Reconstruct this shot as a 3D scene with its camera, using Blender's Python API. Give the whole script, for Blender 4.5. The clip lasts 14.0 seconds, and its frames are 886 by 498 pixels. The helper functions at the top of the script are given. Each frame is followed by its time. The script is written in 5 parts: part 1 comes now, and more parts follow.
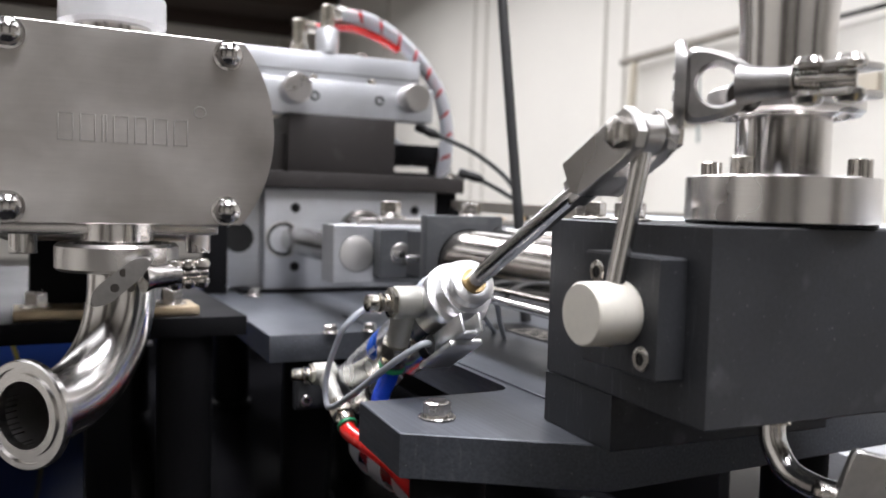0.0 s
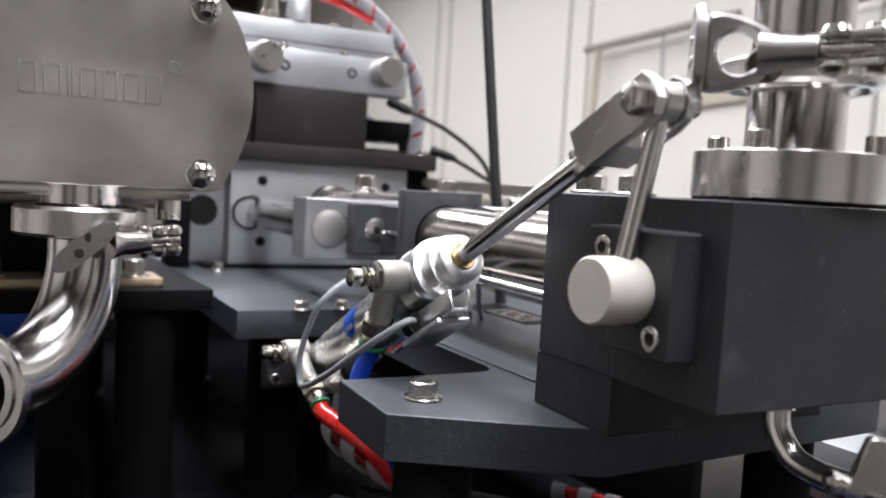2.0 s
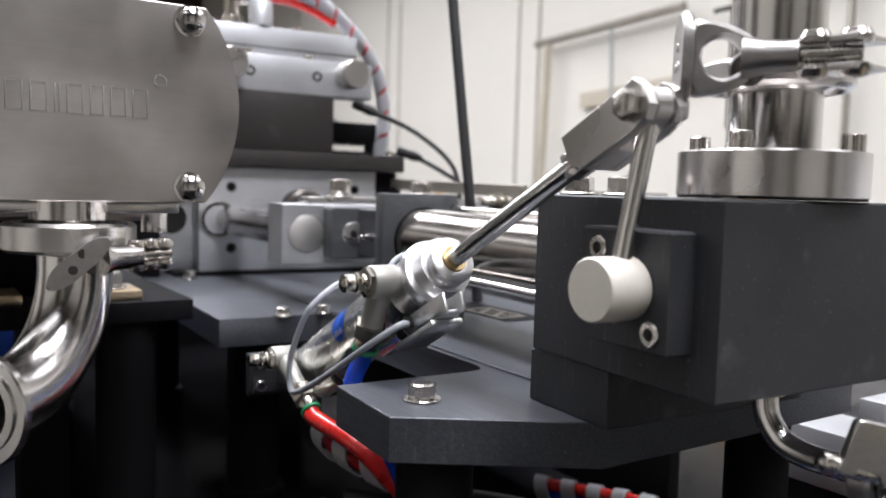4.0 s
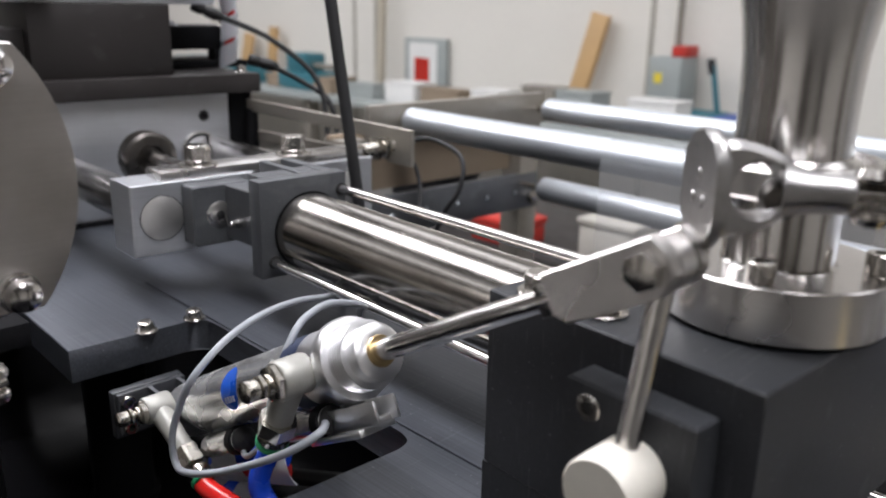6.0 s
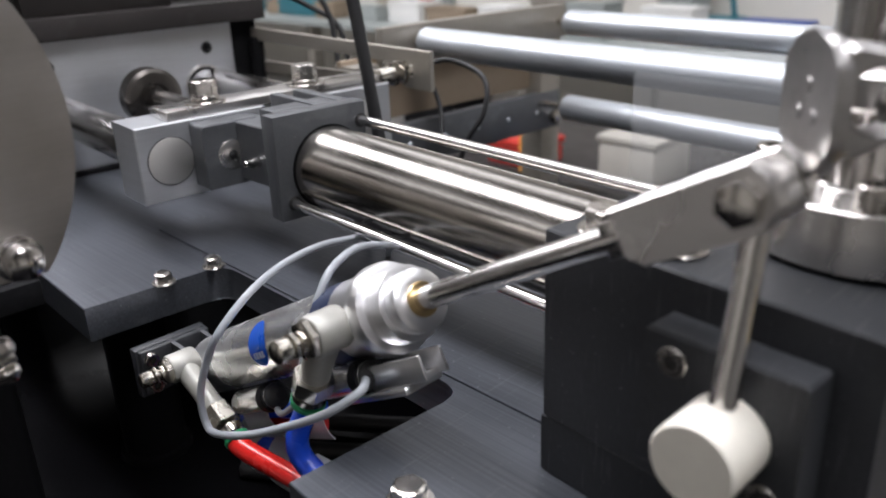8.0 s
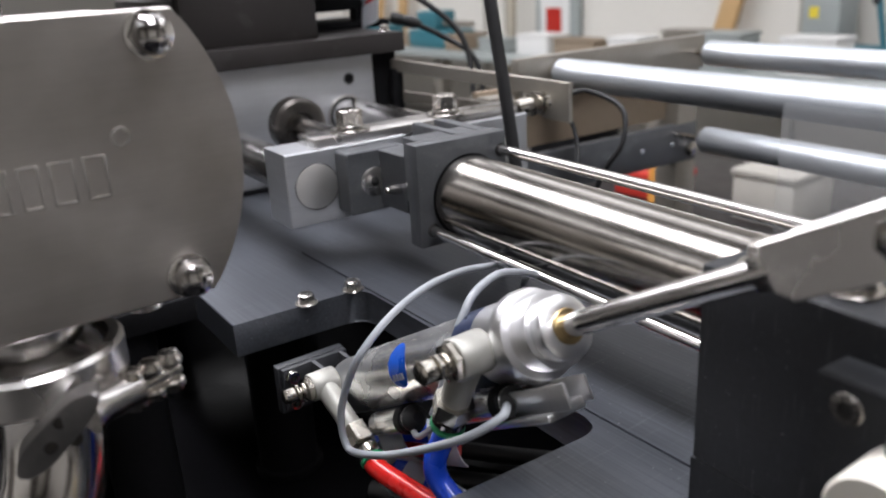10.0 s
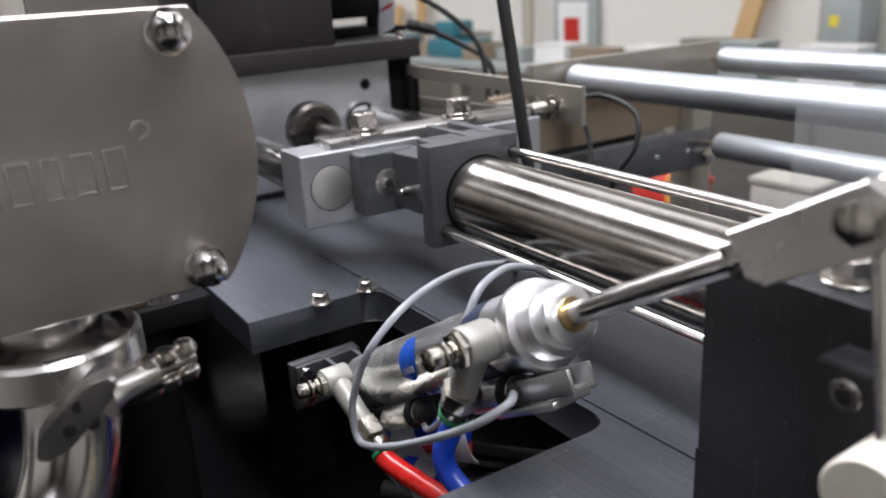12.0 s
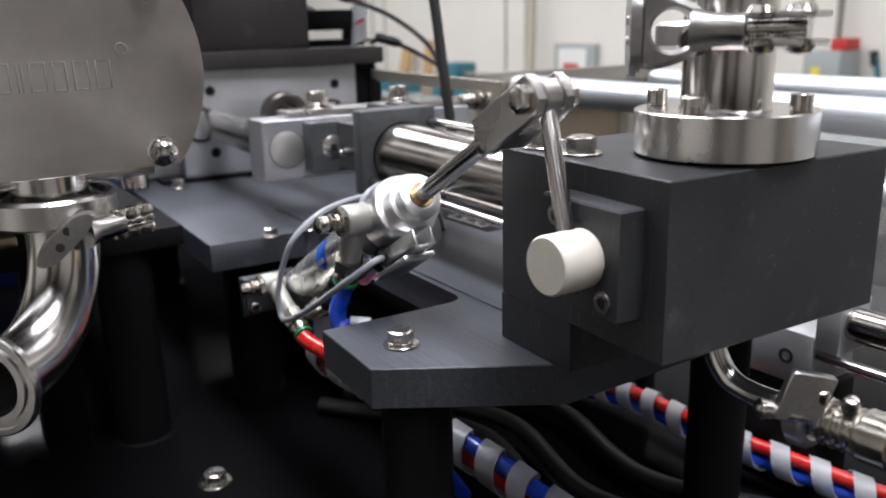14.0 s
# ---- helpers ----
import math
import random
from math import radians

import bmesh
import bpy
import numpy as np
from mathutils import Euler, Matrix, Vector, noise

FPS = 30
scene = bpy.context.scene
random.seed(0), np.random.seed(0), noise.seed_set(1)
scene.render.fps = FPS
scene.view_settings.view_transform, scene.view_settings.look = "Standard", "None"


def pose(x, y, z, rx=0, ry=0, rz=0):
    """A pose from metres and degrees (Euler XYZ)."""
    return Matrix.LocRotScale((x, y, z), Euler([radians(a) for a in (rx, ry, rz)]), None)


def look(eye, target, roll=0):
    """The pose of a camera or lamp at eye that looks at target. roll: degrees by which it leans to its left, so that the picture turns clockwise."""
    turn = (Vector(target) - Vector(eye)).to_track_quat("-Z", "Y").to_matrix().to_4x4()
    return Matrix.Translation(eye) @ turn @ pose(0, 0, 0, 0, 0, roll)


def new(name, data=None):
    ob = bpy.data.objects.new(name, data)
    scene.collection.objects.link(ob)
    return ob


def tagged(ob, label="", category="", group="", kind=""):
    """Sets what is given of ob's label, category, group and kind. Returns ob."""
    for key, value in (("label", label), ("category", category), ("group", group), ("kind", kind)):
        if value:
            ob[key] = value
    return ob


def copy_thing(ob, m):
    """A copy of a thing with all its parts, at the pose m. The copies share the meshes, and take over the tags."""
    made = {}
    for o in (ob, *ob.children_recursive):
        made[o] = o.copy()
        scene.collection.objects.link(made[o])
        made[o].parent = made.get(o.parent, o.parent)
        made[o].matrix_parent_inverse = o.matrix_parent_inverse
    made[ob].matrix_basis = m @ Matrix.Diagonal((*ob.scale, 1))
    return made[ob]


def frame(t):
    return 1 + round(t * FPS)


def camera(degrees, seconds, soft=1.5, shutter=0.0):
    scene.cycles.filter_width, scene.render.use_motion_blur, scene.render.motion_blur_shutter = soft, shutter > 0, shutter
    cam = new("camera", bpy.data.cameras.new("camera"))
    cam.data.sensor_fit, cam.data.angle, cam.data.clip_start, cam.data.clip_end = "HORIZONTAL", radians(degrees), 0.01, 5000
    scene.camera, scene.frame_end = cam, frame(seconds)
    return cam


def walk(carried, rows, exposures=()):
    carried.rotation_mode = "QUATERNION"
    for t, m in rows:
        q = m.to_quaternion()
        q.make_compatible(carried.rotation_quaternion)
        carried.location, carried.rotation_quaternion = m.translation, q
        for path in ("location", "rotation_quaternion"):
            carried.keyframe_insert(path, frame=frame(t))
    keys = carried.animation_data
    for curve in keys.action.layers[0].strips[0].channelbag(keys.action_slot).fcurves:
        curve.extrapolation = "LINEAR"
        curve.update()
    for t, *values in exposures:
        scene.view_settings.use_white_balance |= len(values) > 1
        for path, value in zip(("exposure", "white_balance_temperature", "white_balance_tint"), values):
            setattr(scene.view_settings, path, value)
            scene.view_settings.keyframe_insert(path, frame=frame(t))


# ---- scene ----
cam = camera(57.3, 14.0, soft=1.8)
cam.data.dof.use_dof, cam.data.dof.focus_distance, cam.data.dof.aperture_fstop = True, 0.48, 8.0
PATH = [
    (0, (0.1337, 0.0493, 1.0253), (-1.6407, 0.9654, 0.9144), 1.62),
    (0.5, (0.1164, 0.0427, 1.0244), (-1.6218, 1.0295, 0.9543), 2.35),
    (1, (0.1096, 0.0416, 1.0197), (-1.6498, 0.9897, 0.9459), 3.40),
    (1.5, (0.1071, 0.0424, 1.0164), (-1.6426, 1.0031, 0.8918), 3.57),
    (2, (0.1035, 0.0440, 1.0166), (-1.6165, 1.0540, 0.8706), 3.32),
    (2.5, (0.1023, 0.0465, 1.0175), (-1.5950, 1.0924, 0.8581), 2.81),
    (5, (0.0929, 0.0063, 1.0309), (-1.5371, 1.1515, 0.8536), 1.36),
    (5.5, (0.0360, 0.0196, 1.0833), (-1.5136, 1.2443, 0.7692), 1.52),
    (6, (-0.0229, 0.0558, 1.1420), (-1.3746, 1.4160, 0.5738), 0.97),
    (6.5, (-0.0322, 0.0602, 1.1514), (-1.3447, 1.4151, 0.4867), -0.39),
    (7, (-0.0447, 0.0595, 1.1479), (-1.3552, 1.3896, 0.4314), -1.49),
    (7.5, (-0.0539, 0.0675, 1.1424), (-1.3654, 1.3964, 0.4254), -1.54),
    (8, (-0.0638, 0.0764, 1.1353), (-1.3956, 1.3689, 0.3898), -2.21),
    (8.5, (-0.0644, 0.0849, 1.1339), (-1.4358, 1.3339, 0.3860), -2.79),
    (9, (-0.0749, 0.0668, 1.1375), (-1.5365, 1.2411, 0.4413), -3.37),
    (11.5, (-0.0648, 0.0651, 1.1312), (-1.6288, 1.1261, 0.4768), -3.54),
    (12, (-0.0625, 0.0635, 1.1307), (-1.6328, 1.1254, 0.4932), -3.56),
    (12.5, (-0.0588, 0.0649, 1.1281), (-1.6296, 1.1333, 0.5027), -3.51),
    (13, (-0.0472, 0.0528, 1.1234), (-1.6198, 1.1320, 0.5214), -3.54),
    (13.5, (0.0070, 0.0288, 1.1191), (-1.5807, 1.0934, 0.5311), -3.60),
    (14, (0.1172, 0.0294, 1.0876), (-1.4879, 1.0985, 0.5578), -1.47),
]
walk(cam, [(t, look(eye, target, roll)) for t, eye, target, roll in PATH], [(0.0, 0.44), (1.0, 0.21), (2.7, 0.32), (5.0, 0.26), (6.0, -0.16), (6.5, -0.20), (7.5, -0.16), (9.2, -0.12), (11.5, -0.08), (13.5, -0.04), (14.0, 0.1)])

# ---- light: a workshop under rows of fluorescent ceiling fixtures ----
scene.view_settings.exposure = 0.0
world = bpy.data.worlds.new("workshop_air")
scene.world = world
world.use_nodes = True
world.node_tree.nodes["Background"].inputs[0].default_value = (0.9, 0.95, 1.0, 1)
world.node_tree.nodes["Background"].inputs[1].default_value = 0.05


def area_lamp(x, y, z, sx, sy, watts, colour):
    data = bpy.data.lights.new("fluorescent_light", "AREA")
    data.shape, data.size, data.size_y, data.energy, data.color = "RECTANGLE", sx, sy, watts, colour
    ob = new("fluorescent_light", data)
    ob.matrix_world = pose(x, y, z)
    return ob


FIXTURES = [(x, y) for y in (-1.7, 0.3, 2.4) for x in (-7.1, -4.5, -1.9, 0.7)]
for row_y, wide, watts in ((-1.7, 1.4, 34.0), (0.3, 0.80, 370.0), (2.4, 1.6, 90.0)):
    area_lamp(-3.2, row_y, 3.28, 10.2, wide, watts, (0.955, 0.945, 1.0))


# ---- materials ----
def material(name, colour, rough=0.5, metal=0.0, grain=0.08, grain_scale=300.0, stain=0.12, stain_scale=14.0,
             bump=0.03, stretch=(1, 1, 1), rough_var=0.08, transmission=0.0, coat=0.0, emit=0.0, alpha=1.0, spec=0.5, aniso=0.0, axis="X", speck=0.0, scratch=0.0):
    m = bpy.data.materials.new(name)
    m.use_nodes = True
    nt = m.node_tree
    b = nt.nodes["Principled BSDF"]
    coords = nt.nodes.new("ShaderNodeTexCoord")
    mapping = nt.nodes.new("ShaderNodeMapping")
    mapping.inputs["Scale"].default_value = stretch
    nt.links.new(coords.outputs["Object"], mapping.inputs["Vector"])
    fine = nt.nodes.new("ShaderNodeTexNoise")
    fine.inputs["Scale"].default_value, fine.inputs["Detail"].default_value = grain_scale, 3.0
    nt.links.new(mapping.outputs["Vector"], fine.inputs["Vector"])
    broad = nt.nodes.new("ShaderNodeTexNoise")
    broad.inputs["Scale"].default_value, broad.inputs["Detail"].default_value = stain_scale, 5.0
    nt.links.new(coords.outputs["Object"], broad.inputs["Vector"])
    mixed = nt.nodes.new("ShaderNodeMix")
    mixed.data_type, mixed.blend_type = "RGBA", "MIX"
    lo = [c * (1 - grain) for c in colour]
    hi = [min(1.0, c * (1 + grain)) for c in colour]
    mixed.inputs["A"].default_value, mixed.inputs["B"].default_value = (*lo, 1), (*hi, 1)
    nt.links.new(fine.outputs["Fac"], mixed.inputs["Factor"])
    mul = nt.nodes.new("ShaderNodeMix")
    mul.data_type, mul.blend_type = "RGBA", "MULTIPLY"
    mul.inputs["Factor"].default_value = 1.0
    ramp = nt.nodes.new("ShaderNodeValToRGB")
    ramp.color_ramp.elements[0].position, ramp.color_ramp.elements[1].position = 0.3, 0.7
    ramp.color_ramp.elements[0].color = (1 - stain, 1 - stain, 1 - stain, 1)
    ramp.color_ramp.elements[1].color = (1, 1, 1, 1)
    nt.links.new(broad.outputs["Fac"], ramp.inputs["Fac"])
    nt.links.new(mixed.outputs["Result"], mul.inputs["A"])
    nt.links.new(ramp.outputs["Color"], mul.inputs["B"])
    last = mul.outputs["Result"]
    if speck:
        dust = nt.nodes.new("ShaderNodeTexNoise")
        dust.inputs["Scale"].default_value, dust.inputs["Detail"].default_value = 420.0, 1.0
        nt.links.new(coords.outputs["Object"], dust.inputs["Vector"])
        thin = nt.nodes.new("ShaderNodeValToRGB")
        thin.color_ramp.elements[0].position, thin.color_ramp.elements[1].position = 0.735, 0.78
        thin.color_ramp.elements[0].color, thin.color_ramp.elements[1].color = (0, 0, 0, 1), (speck, speck, speck, 1)
        nt.links.new(dust.outputs["Fac"], thin.inputs["Fac"])
        add = nt.nodes.new("ShaderNodeMix")
        add.data_type, add.blend_type = "RGBA", "ADD"
        add.inputs["Factor"].default_value = 1.0
        nt.links.new(last, add.inputs["A"])
        nt.links.new(thin.outputs["Color"], add.inputs["B"])
        last = add.outputs["Result"]
    if scratch:
        turn = nt.nodes.new("ShaderNodeMapping")
        turn.inputs["Rotation"].default_value, turn.inputs["Scale"].default_value = (0.5, 0.4, 0.6), (220, 9, 14)
        nt.links.new(coords.outputs["Object"], turn.inputs["Vector"])
        hair = nt.nodes.new("ShaderNodeTexNoise")
        hair.inputs["Scale"].default_value, hair.inputs["Detail"].default_value = 3.0, 2.0
        nt.links.new(turn.outputs["Vector"], hair.inputs["Vector"])
        thin = nt.nodes.new("ShaderNodeValToRGB")
        thin.color_ramp.elements[0].position, thin.color_ramp.elements[1].position = 0.62, 0.72
        thin.color_ramp.elements[0].color, thin.color_ramp.elements[1].color = (0, 0, 0, 1), (scratch, scratch, scratch, 1)
        nt.links.new(hair.outputs["Fac"], thin.inputs["Fac"])
        add = nt.nodes.new("ShaderNodeMix")
        add.data_type, add.blend_type = "RGBA", "ADD"
        add.inputs["Factor"].default_value = 1.0
        nt.links.new(last, add.inputs["A"])
        nt.links.new(thin.outputs["Color"], add.inputs["B"])
        last = add.outputs["Result"]
    nt.links.new(last, b.inputs["Base Color"])
    rr = nt.nodes.new("ShaderNodeMapRange")
    rr.inputs["From Min"].default_value, rr.inputs["From Max"].default_value = 0.3, 0.7
    rr.inputs["To Min"].default_value, rr.inputs["To Max"].default_value = max(0.02, rough - rough_var), min(1.0, rough + rough_var)
    nt.links.new(broad.outputs["Fac"], rr.inputs["Value"])
    nt.links.new(rr.outputs["Result"], b.inputs["Roughness"])
    if bump:
        bp = nt.nodes.new("ShaderNodeBump")
        bp.inputs["Strength"].default_value, bp.inputs["Distance"].default_value = bump, 0.001
        nt.links.new(fine.outputs["Fac"], bp.inputs["Height"])
        nt.links.new(bp.outputs["Normal"], b.inputs["Normal"])
    b.inputs["Metallic"].default_value = metal
    b.inputs["Transmission Weight"].default_value = transmission
    b.inputs["Coat Weight"].default_value = coat
    b.inputs["Alpha"].default_value = alpha
    b.inputs["Specular IOR Level"].default_value = spec
    if aniso:
        tangent = nt.nodes.new("ShaderNodeTangent")
        tangent.direction_type, tangent.axis = "RADIAL", axis
        b.inputs["Anisotropic"].default_value = aniso
        b.inputs["Anisotropic Rotation"].default_value = 0.25
        nt.links.new(tangent.outputs["Tangent"], b.inputs["Tangent"])
    if emit:
        b.inputs["Emission Color"].default_value = (*colour, 1)
        b.inputs["Emission Strength"].default_value = emit
    return m


PLATE = material("grey_anodised_plate", (0.080, 0.087, 0.102), 0.42, 0.35, 0.55, 11, 0.30, 9, 0.10, (1, 55, 55), speck=0.10, scratch=0.025)
HOUSING = material("dark_grey_hardcoat", (0.050, 0.053, 0.060), 0.5, 0.25, 0.25, 500, 0.55, 12, 0.06, speck=0.08, scratch=0.03)
YOKE = material("grey_hardcoat_block", (0.105, 0.11, 0.118), 0.45, 0.35, 0.18, 600, 0.28, 30, 0.05, speck=0.06, scratch=0.03)
BROWNISH = material("dark_brown_grey_block", (0.034, 0.030, 0.029), 0.46, 0.12, 0.18, 400, 0.3, 14, 0.04, spec=0.35, scratch=0.012)
BLACK = material("black_painted_steel", (0.010, 0.010, 0.011), 0.5, 0.0, 0.3, 300, 0.3, 8, 0.05, spec=0.05)
BLACK_GLOSS = material("black_glossy_plate", (0.007, 0.007, 0.008), 0.14, 0.0, 0.3, 300, 0.4, 6, 0.01, spec=0.015)
RUBBER = material("black_rubber", (0.014, 0.014, 0.015), 0.55, 0.0, 0.3, 500, 0.2, 20, 0.04)
CAST = material("cast_stainless", (0.50, 0.49, 0.48), 0.33, 1.0, 0.16, 260, 0.22, 45, 0.12)
STEEL = material("brushed_stainless", (0.68, 0.66, 0.64), 0.28, 1.0, 0.1, 420, 0.12, 16, 0.04, (18, 1, 18))
POLISH = material("polished_stainless", (0.73, 0.71, 0.69), 0.20, 1.0, 0.06, 500, 0.16, 22, 0.012, rough_var=0.06)
SATIN = material("satin_stainless_cover", (0.67, 0.64, 0.61), 0.40, 1.0, 0.06, 14, 0.34, 17, 0.03, (1, 3, 40), 0.10, scratch=0.04)
BARREL = material("turned_steel_barrel", (0.40, 0.375, 0.345), 0.20, 1.0, 0.16, 8, 0.24, 14, 0.012, (60, 3, 3), 0.04, scratch=0.05)
FLANGE = material("turned_steel_flange", (0.70, 0.68, 0.66), 0.24, 1.0, 0.1, 30, 0.12, 12, 0.01, (1, 1, 60), 0.05, aniso=0.35, axis="Z")
ROD_END = material("brushed_rod_end", (0.62, 0.61, 0.59), 0.45, 0.9, 0.18, 500, 0.1, 30, 0.06, (1, 20, 1))
DARK_STEEL = material("dark_oiled_steel", (0.10, 0.092, 0.085), 0.3, 0.9, 0.15, 300, 0.2, 30, 0.03)
ALU = material("machined_aluminium", (0.60, 0.615, 0.64), 0.42, 0.8, 0.10, 14, 0.14, 20, 0.05, (1, 2, 50), scratch=0.04)
ALU_BRIGHT = material("bright_turned_aluminium", (0.90, 0.90, 0.91), 0.30, 0.97, 0.10, 60, 0.08, 40, 0.0, (30, 1, 1), 0.03)
TUBE_BODY = material("cylinder_body_stainless", (0.86, 0.855, 0.84), 0.25, 0.86, 0.06, 350, 0.16, 40, 0.008, rough_var=0.06)
ZINC = material("zinc_plated_roller", (0.70, 0.745, 0.79), 0.42, 0.85, 0.06, 300, 0.08, 8, 0.02)
BOLT = material("stainless_bolt", (0.63, 0.60, 0.56), 0.24, 1.0, 0.1, 500, 0.2, 60, 0.05)
NICKEL = material("nickel_plated_brass", (0.66, 0.625, 0.56), 0.24, 1.0, 0.1, 400, 0.18, 60, 0.04)
BRASS = material("brass_bushing", (0.62, 0.46, 0.24), 0.3, 1.0, 0.1, 400, 0.2, 60, 0.03)
BRONZE = material("bronze_foot_pad", (0.60, 0.49, 0.34), 0.38, 1.0, 0.1, 300, 0.2, 30, 0.05)
FITTING = material("pale_grey_fitting", (0.34, 0.335, 0.305), 0.42, 0.3, 0.06, 700, 0.12, 60, 0.04)
ACETAL = material("off_white_acetal", (0.80, 0.765, 0.68), 0.4, 0.0, 0.05, 300, 0.07, 40, 0.05)
# for the unseen uprights that put dark bands into the metal's reflections
REFLECTED_DARK = material("dark_reflected_band", (0.10, 0.085, 0.075), 0.55, 0.0, 0.1, 30, 0.2, 2)
GREY_CABLE = material("grey_cable_jacket", (0.33, 0.35, 0.38), 0.42, 0.0, 0.06, 400, 0.1, 40, 0.02)
RED_HOSE = material("red_air_hose", (0.62, 0.018, 0.015), 0.26, 0.0, 0.06, 200, 0.08, 30, 0.01, coat=0.3)
BLUE_HOSE = material("blue_air_hose", (0.012, 0.07, 0.62), 0.26, 0.0, 0.06, 200, 0.08, 30, 0.01, coat=0.3)
WRAP = material("white_spiral_wrap", (0.70, 0.73, 0.77), 0.35, 0.0, 0.05, 200, 0.1, 30, 0.01, transmission=0.6)
GREEN = material("green_release_ring", (0.01, 0.20, 0.075), 0.4, 0.0, 0.05, 200, 0.1, 60)
BLUE_LABEL = material("blue_printed_label", (0.015, 0.10, 0.55), 0.3, 0.0, 0.05, 400, 0.1, 60, 0.0)
DARK_LABEL = material("dark_blue_band", (0.02, 0.03, 0.07), 0.3, 0.0, 0.05, 400, 0.1, 60, 0.0)
CAP_PLASTIC = material("translucent_cap", (0.80, 0.81, 0.83), 0.35, 0.0, 0.04, 200, 0.08, 40, 0.01, transmission=0.35)
FILM = material("clear_plastic_film", (0.85, 0.88, 0.9), 0.25, 0.0, 0.04, 200, 0.1, 12, 0.01, alpha=0.17)
YELLOW = material("yellowed_plastic", (0.70, 0.55, 0.26), 0.4, 0.0, 0.06, 300, 0.1, 30)
WALL = material("cream_wall_paint", (0.70, 0.675, 0.62), 0.75, 0.0, 0.03, 30, 0.05, 1.4, 0.02)
WALL_SEAM = material("grey_wall_seam", (0.40, 0.38, 0.33), 0.7, 0.0, 0.05, 40, 0.1, 3)
ROOF = material("dark_roof_deck", (0.055, 0.036, 0.027), 0.8, 0.0, 0.25, 6, 0.3, 0.7, 0.05)
FLOOR = material("grey_concrete_floor", (0.27, 0.26, 0.245), 0.6, 0.0, 0.12, 40, 0.25, 1.2, 0.05)
PALE_WOOD = material("pale_bare_wood", (0.50, 0.45, 0.36), 0.6, 0.0, 0.10, 60, 0.15, 4, 0.05, (12, 12, 1))
WOOD = material("pine_wood", (0.56, 0.36, 0.17), 0.55, 0.0, 0.16, 60, 0.18, 4, 0.05, (12, 12, 1))
OLD_FRAME = material("weathered_frame_bar", (0.34, 0.315, 0.275), 0.42, 0.6, 0.1, 120, 0.2, 8, 0.04)
GREY_BOX = material("grey_enamel_box", (0.33, 0.36, 0.35), 0.45, 0.0, 0.06, 60, 0.12, 6)
RED_PAINT = material("red_plastic", (0.50, 0.03, 0.02), 0.4, 0.0, 0.06, 60, 0.12, 8)
BLUE_PAINT = material("blue_plastic", (0.02, 0.07, 0.36), 0.45, 0.0, 0.06, 60, 0.12, 8)
TEAL_PAINT = material("teal_machine_paint", (0.035, 0.16, 0.20), 0.45, 0.0, 0.08, 60, 0.15, 8)
YELLOW_PAINT = material("yellow_label", (0.75, 0.60, 0.05), 0.5, 0.0, 0.05, 60, 0.1, 8)
ORANGE = material("orange_painted_post", (0.60, 0.27, 0.05), 0.5, 0.0, 0.08, 60, 0.15, 8)
ENGRAVE = material("engraved_bare_metal", (0.42, 0.40, 0.375), 0.5, 0.7, 0.06, 300, 0.1, 40, 0.02)
HOLE = material("dark_bore", (0.01, 0.01, 0.01), 0.6, 0.0, 0.1, 300, 0.1, 40, 0.0)
GLOW = material("fluorescent_tube_glow", (0.955, 0.97, 1.0), 0.5, 0.0, 0.0, 10, 0.0, 5, 0.0, emit=4.0)
WHITE_ENAMEL = material("white_enamel", (0.75, 0.75, 0.73), 0.4, 0.0, 0.03, 60, 0.06, 6)
CARTON = material("pale_carton_board", (0.42, 0.40, 0.36), 0.7, 0.0, 0.06, 60, 0.15, 6)
CARD = material("brown_cardboard", (0.27, 0.21, 0.15), 0.8, 0.0, 0.08, 80, 0.12, 6)

# ---- builders ----
ORIGIN = {}


def thing(name, at, label, category, group="", kind=""):
    ob = new(name)
    ob.empty_display_size = 0.02
    ob.location = at
    ORIGIN[ob] = Vector(at)
    return tagged(ob, label, category, group, kind)


def mesh_of(bm, name, mat):
    bmesh.ops.recalc_face_normals(bm, faces=bm.faces)
    me = bpy.data.meshes.new(name)
    bm.to_mesh(me)
    bm.free()
    me.materials.append(mat)
    me.polygons.foreach_set("use_smooth", [True] * len(me.polygons))
    me.set_sharp_from_angle(angle=radians(38))
    return me


def part(name, bm, mat, parent, label=""):
    o = ORIGIN.get(parent, Vector((0, 0, 0)))
    bmesh.ops.translate(bm, vec=-o, verts=bm.verts)
    ob = new(name, mesh_of(bm, name, mat))
    ob.parent = parent
    ORIGIN[ob] = o
    return tagged(ob, label)


def solid(name, bm, mat, label, category="", group="", kind=""):
    lo = Vector((min(v.co.x for v in bm.verts) + max(v.co.x for v in bm.verts), min(v.co.y for v in bm.verts) + max(v.co.y for v in bm.verts), 2 * min(v.co.z for v in bm.verts))) / 2
    bmesh.ops.translate(bm, vec=-lo, verts=bm.verts)
    ob = new(name, mesh_of(bm, name, mat))
    ob.location = lo
    ORIGIN[ob] = lo
    return tagged(ob, label, category, group, kind)


SKEW = -3.5


def turned(ob, x, y, yaw=SKEW):
    """Turn a finished thing about the upright line through x, y."""
    at = Vector((x, y, 0))
    ob.matrix_basis = Matrix.Translation(at) @ Matrix.Rotation(radians(yaw), 4, "Z") @ Matrix.Translation(ob.location - at)
    return ob


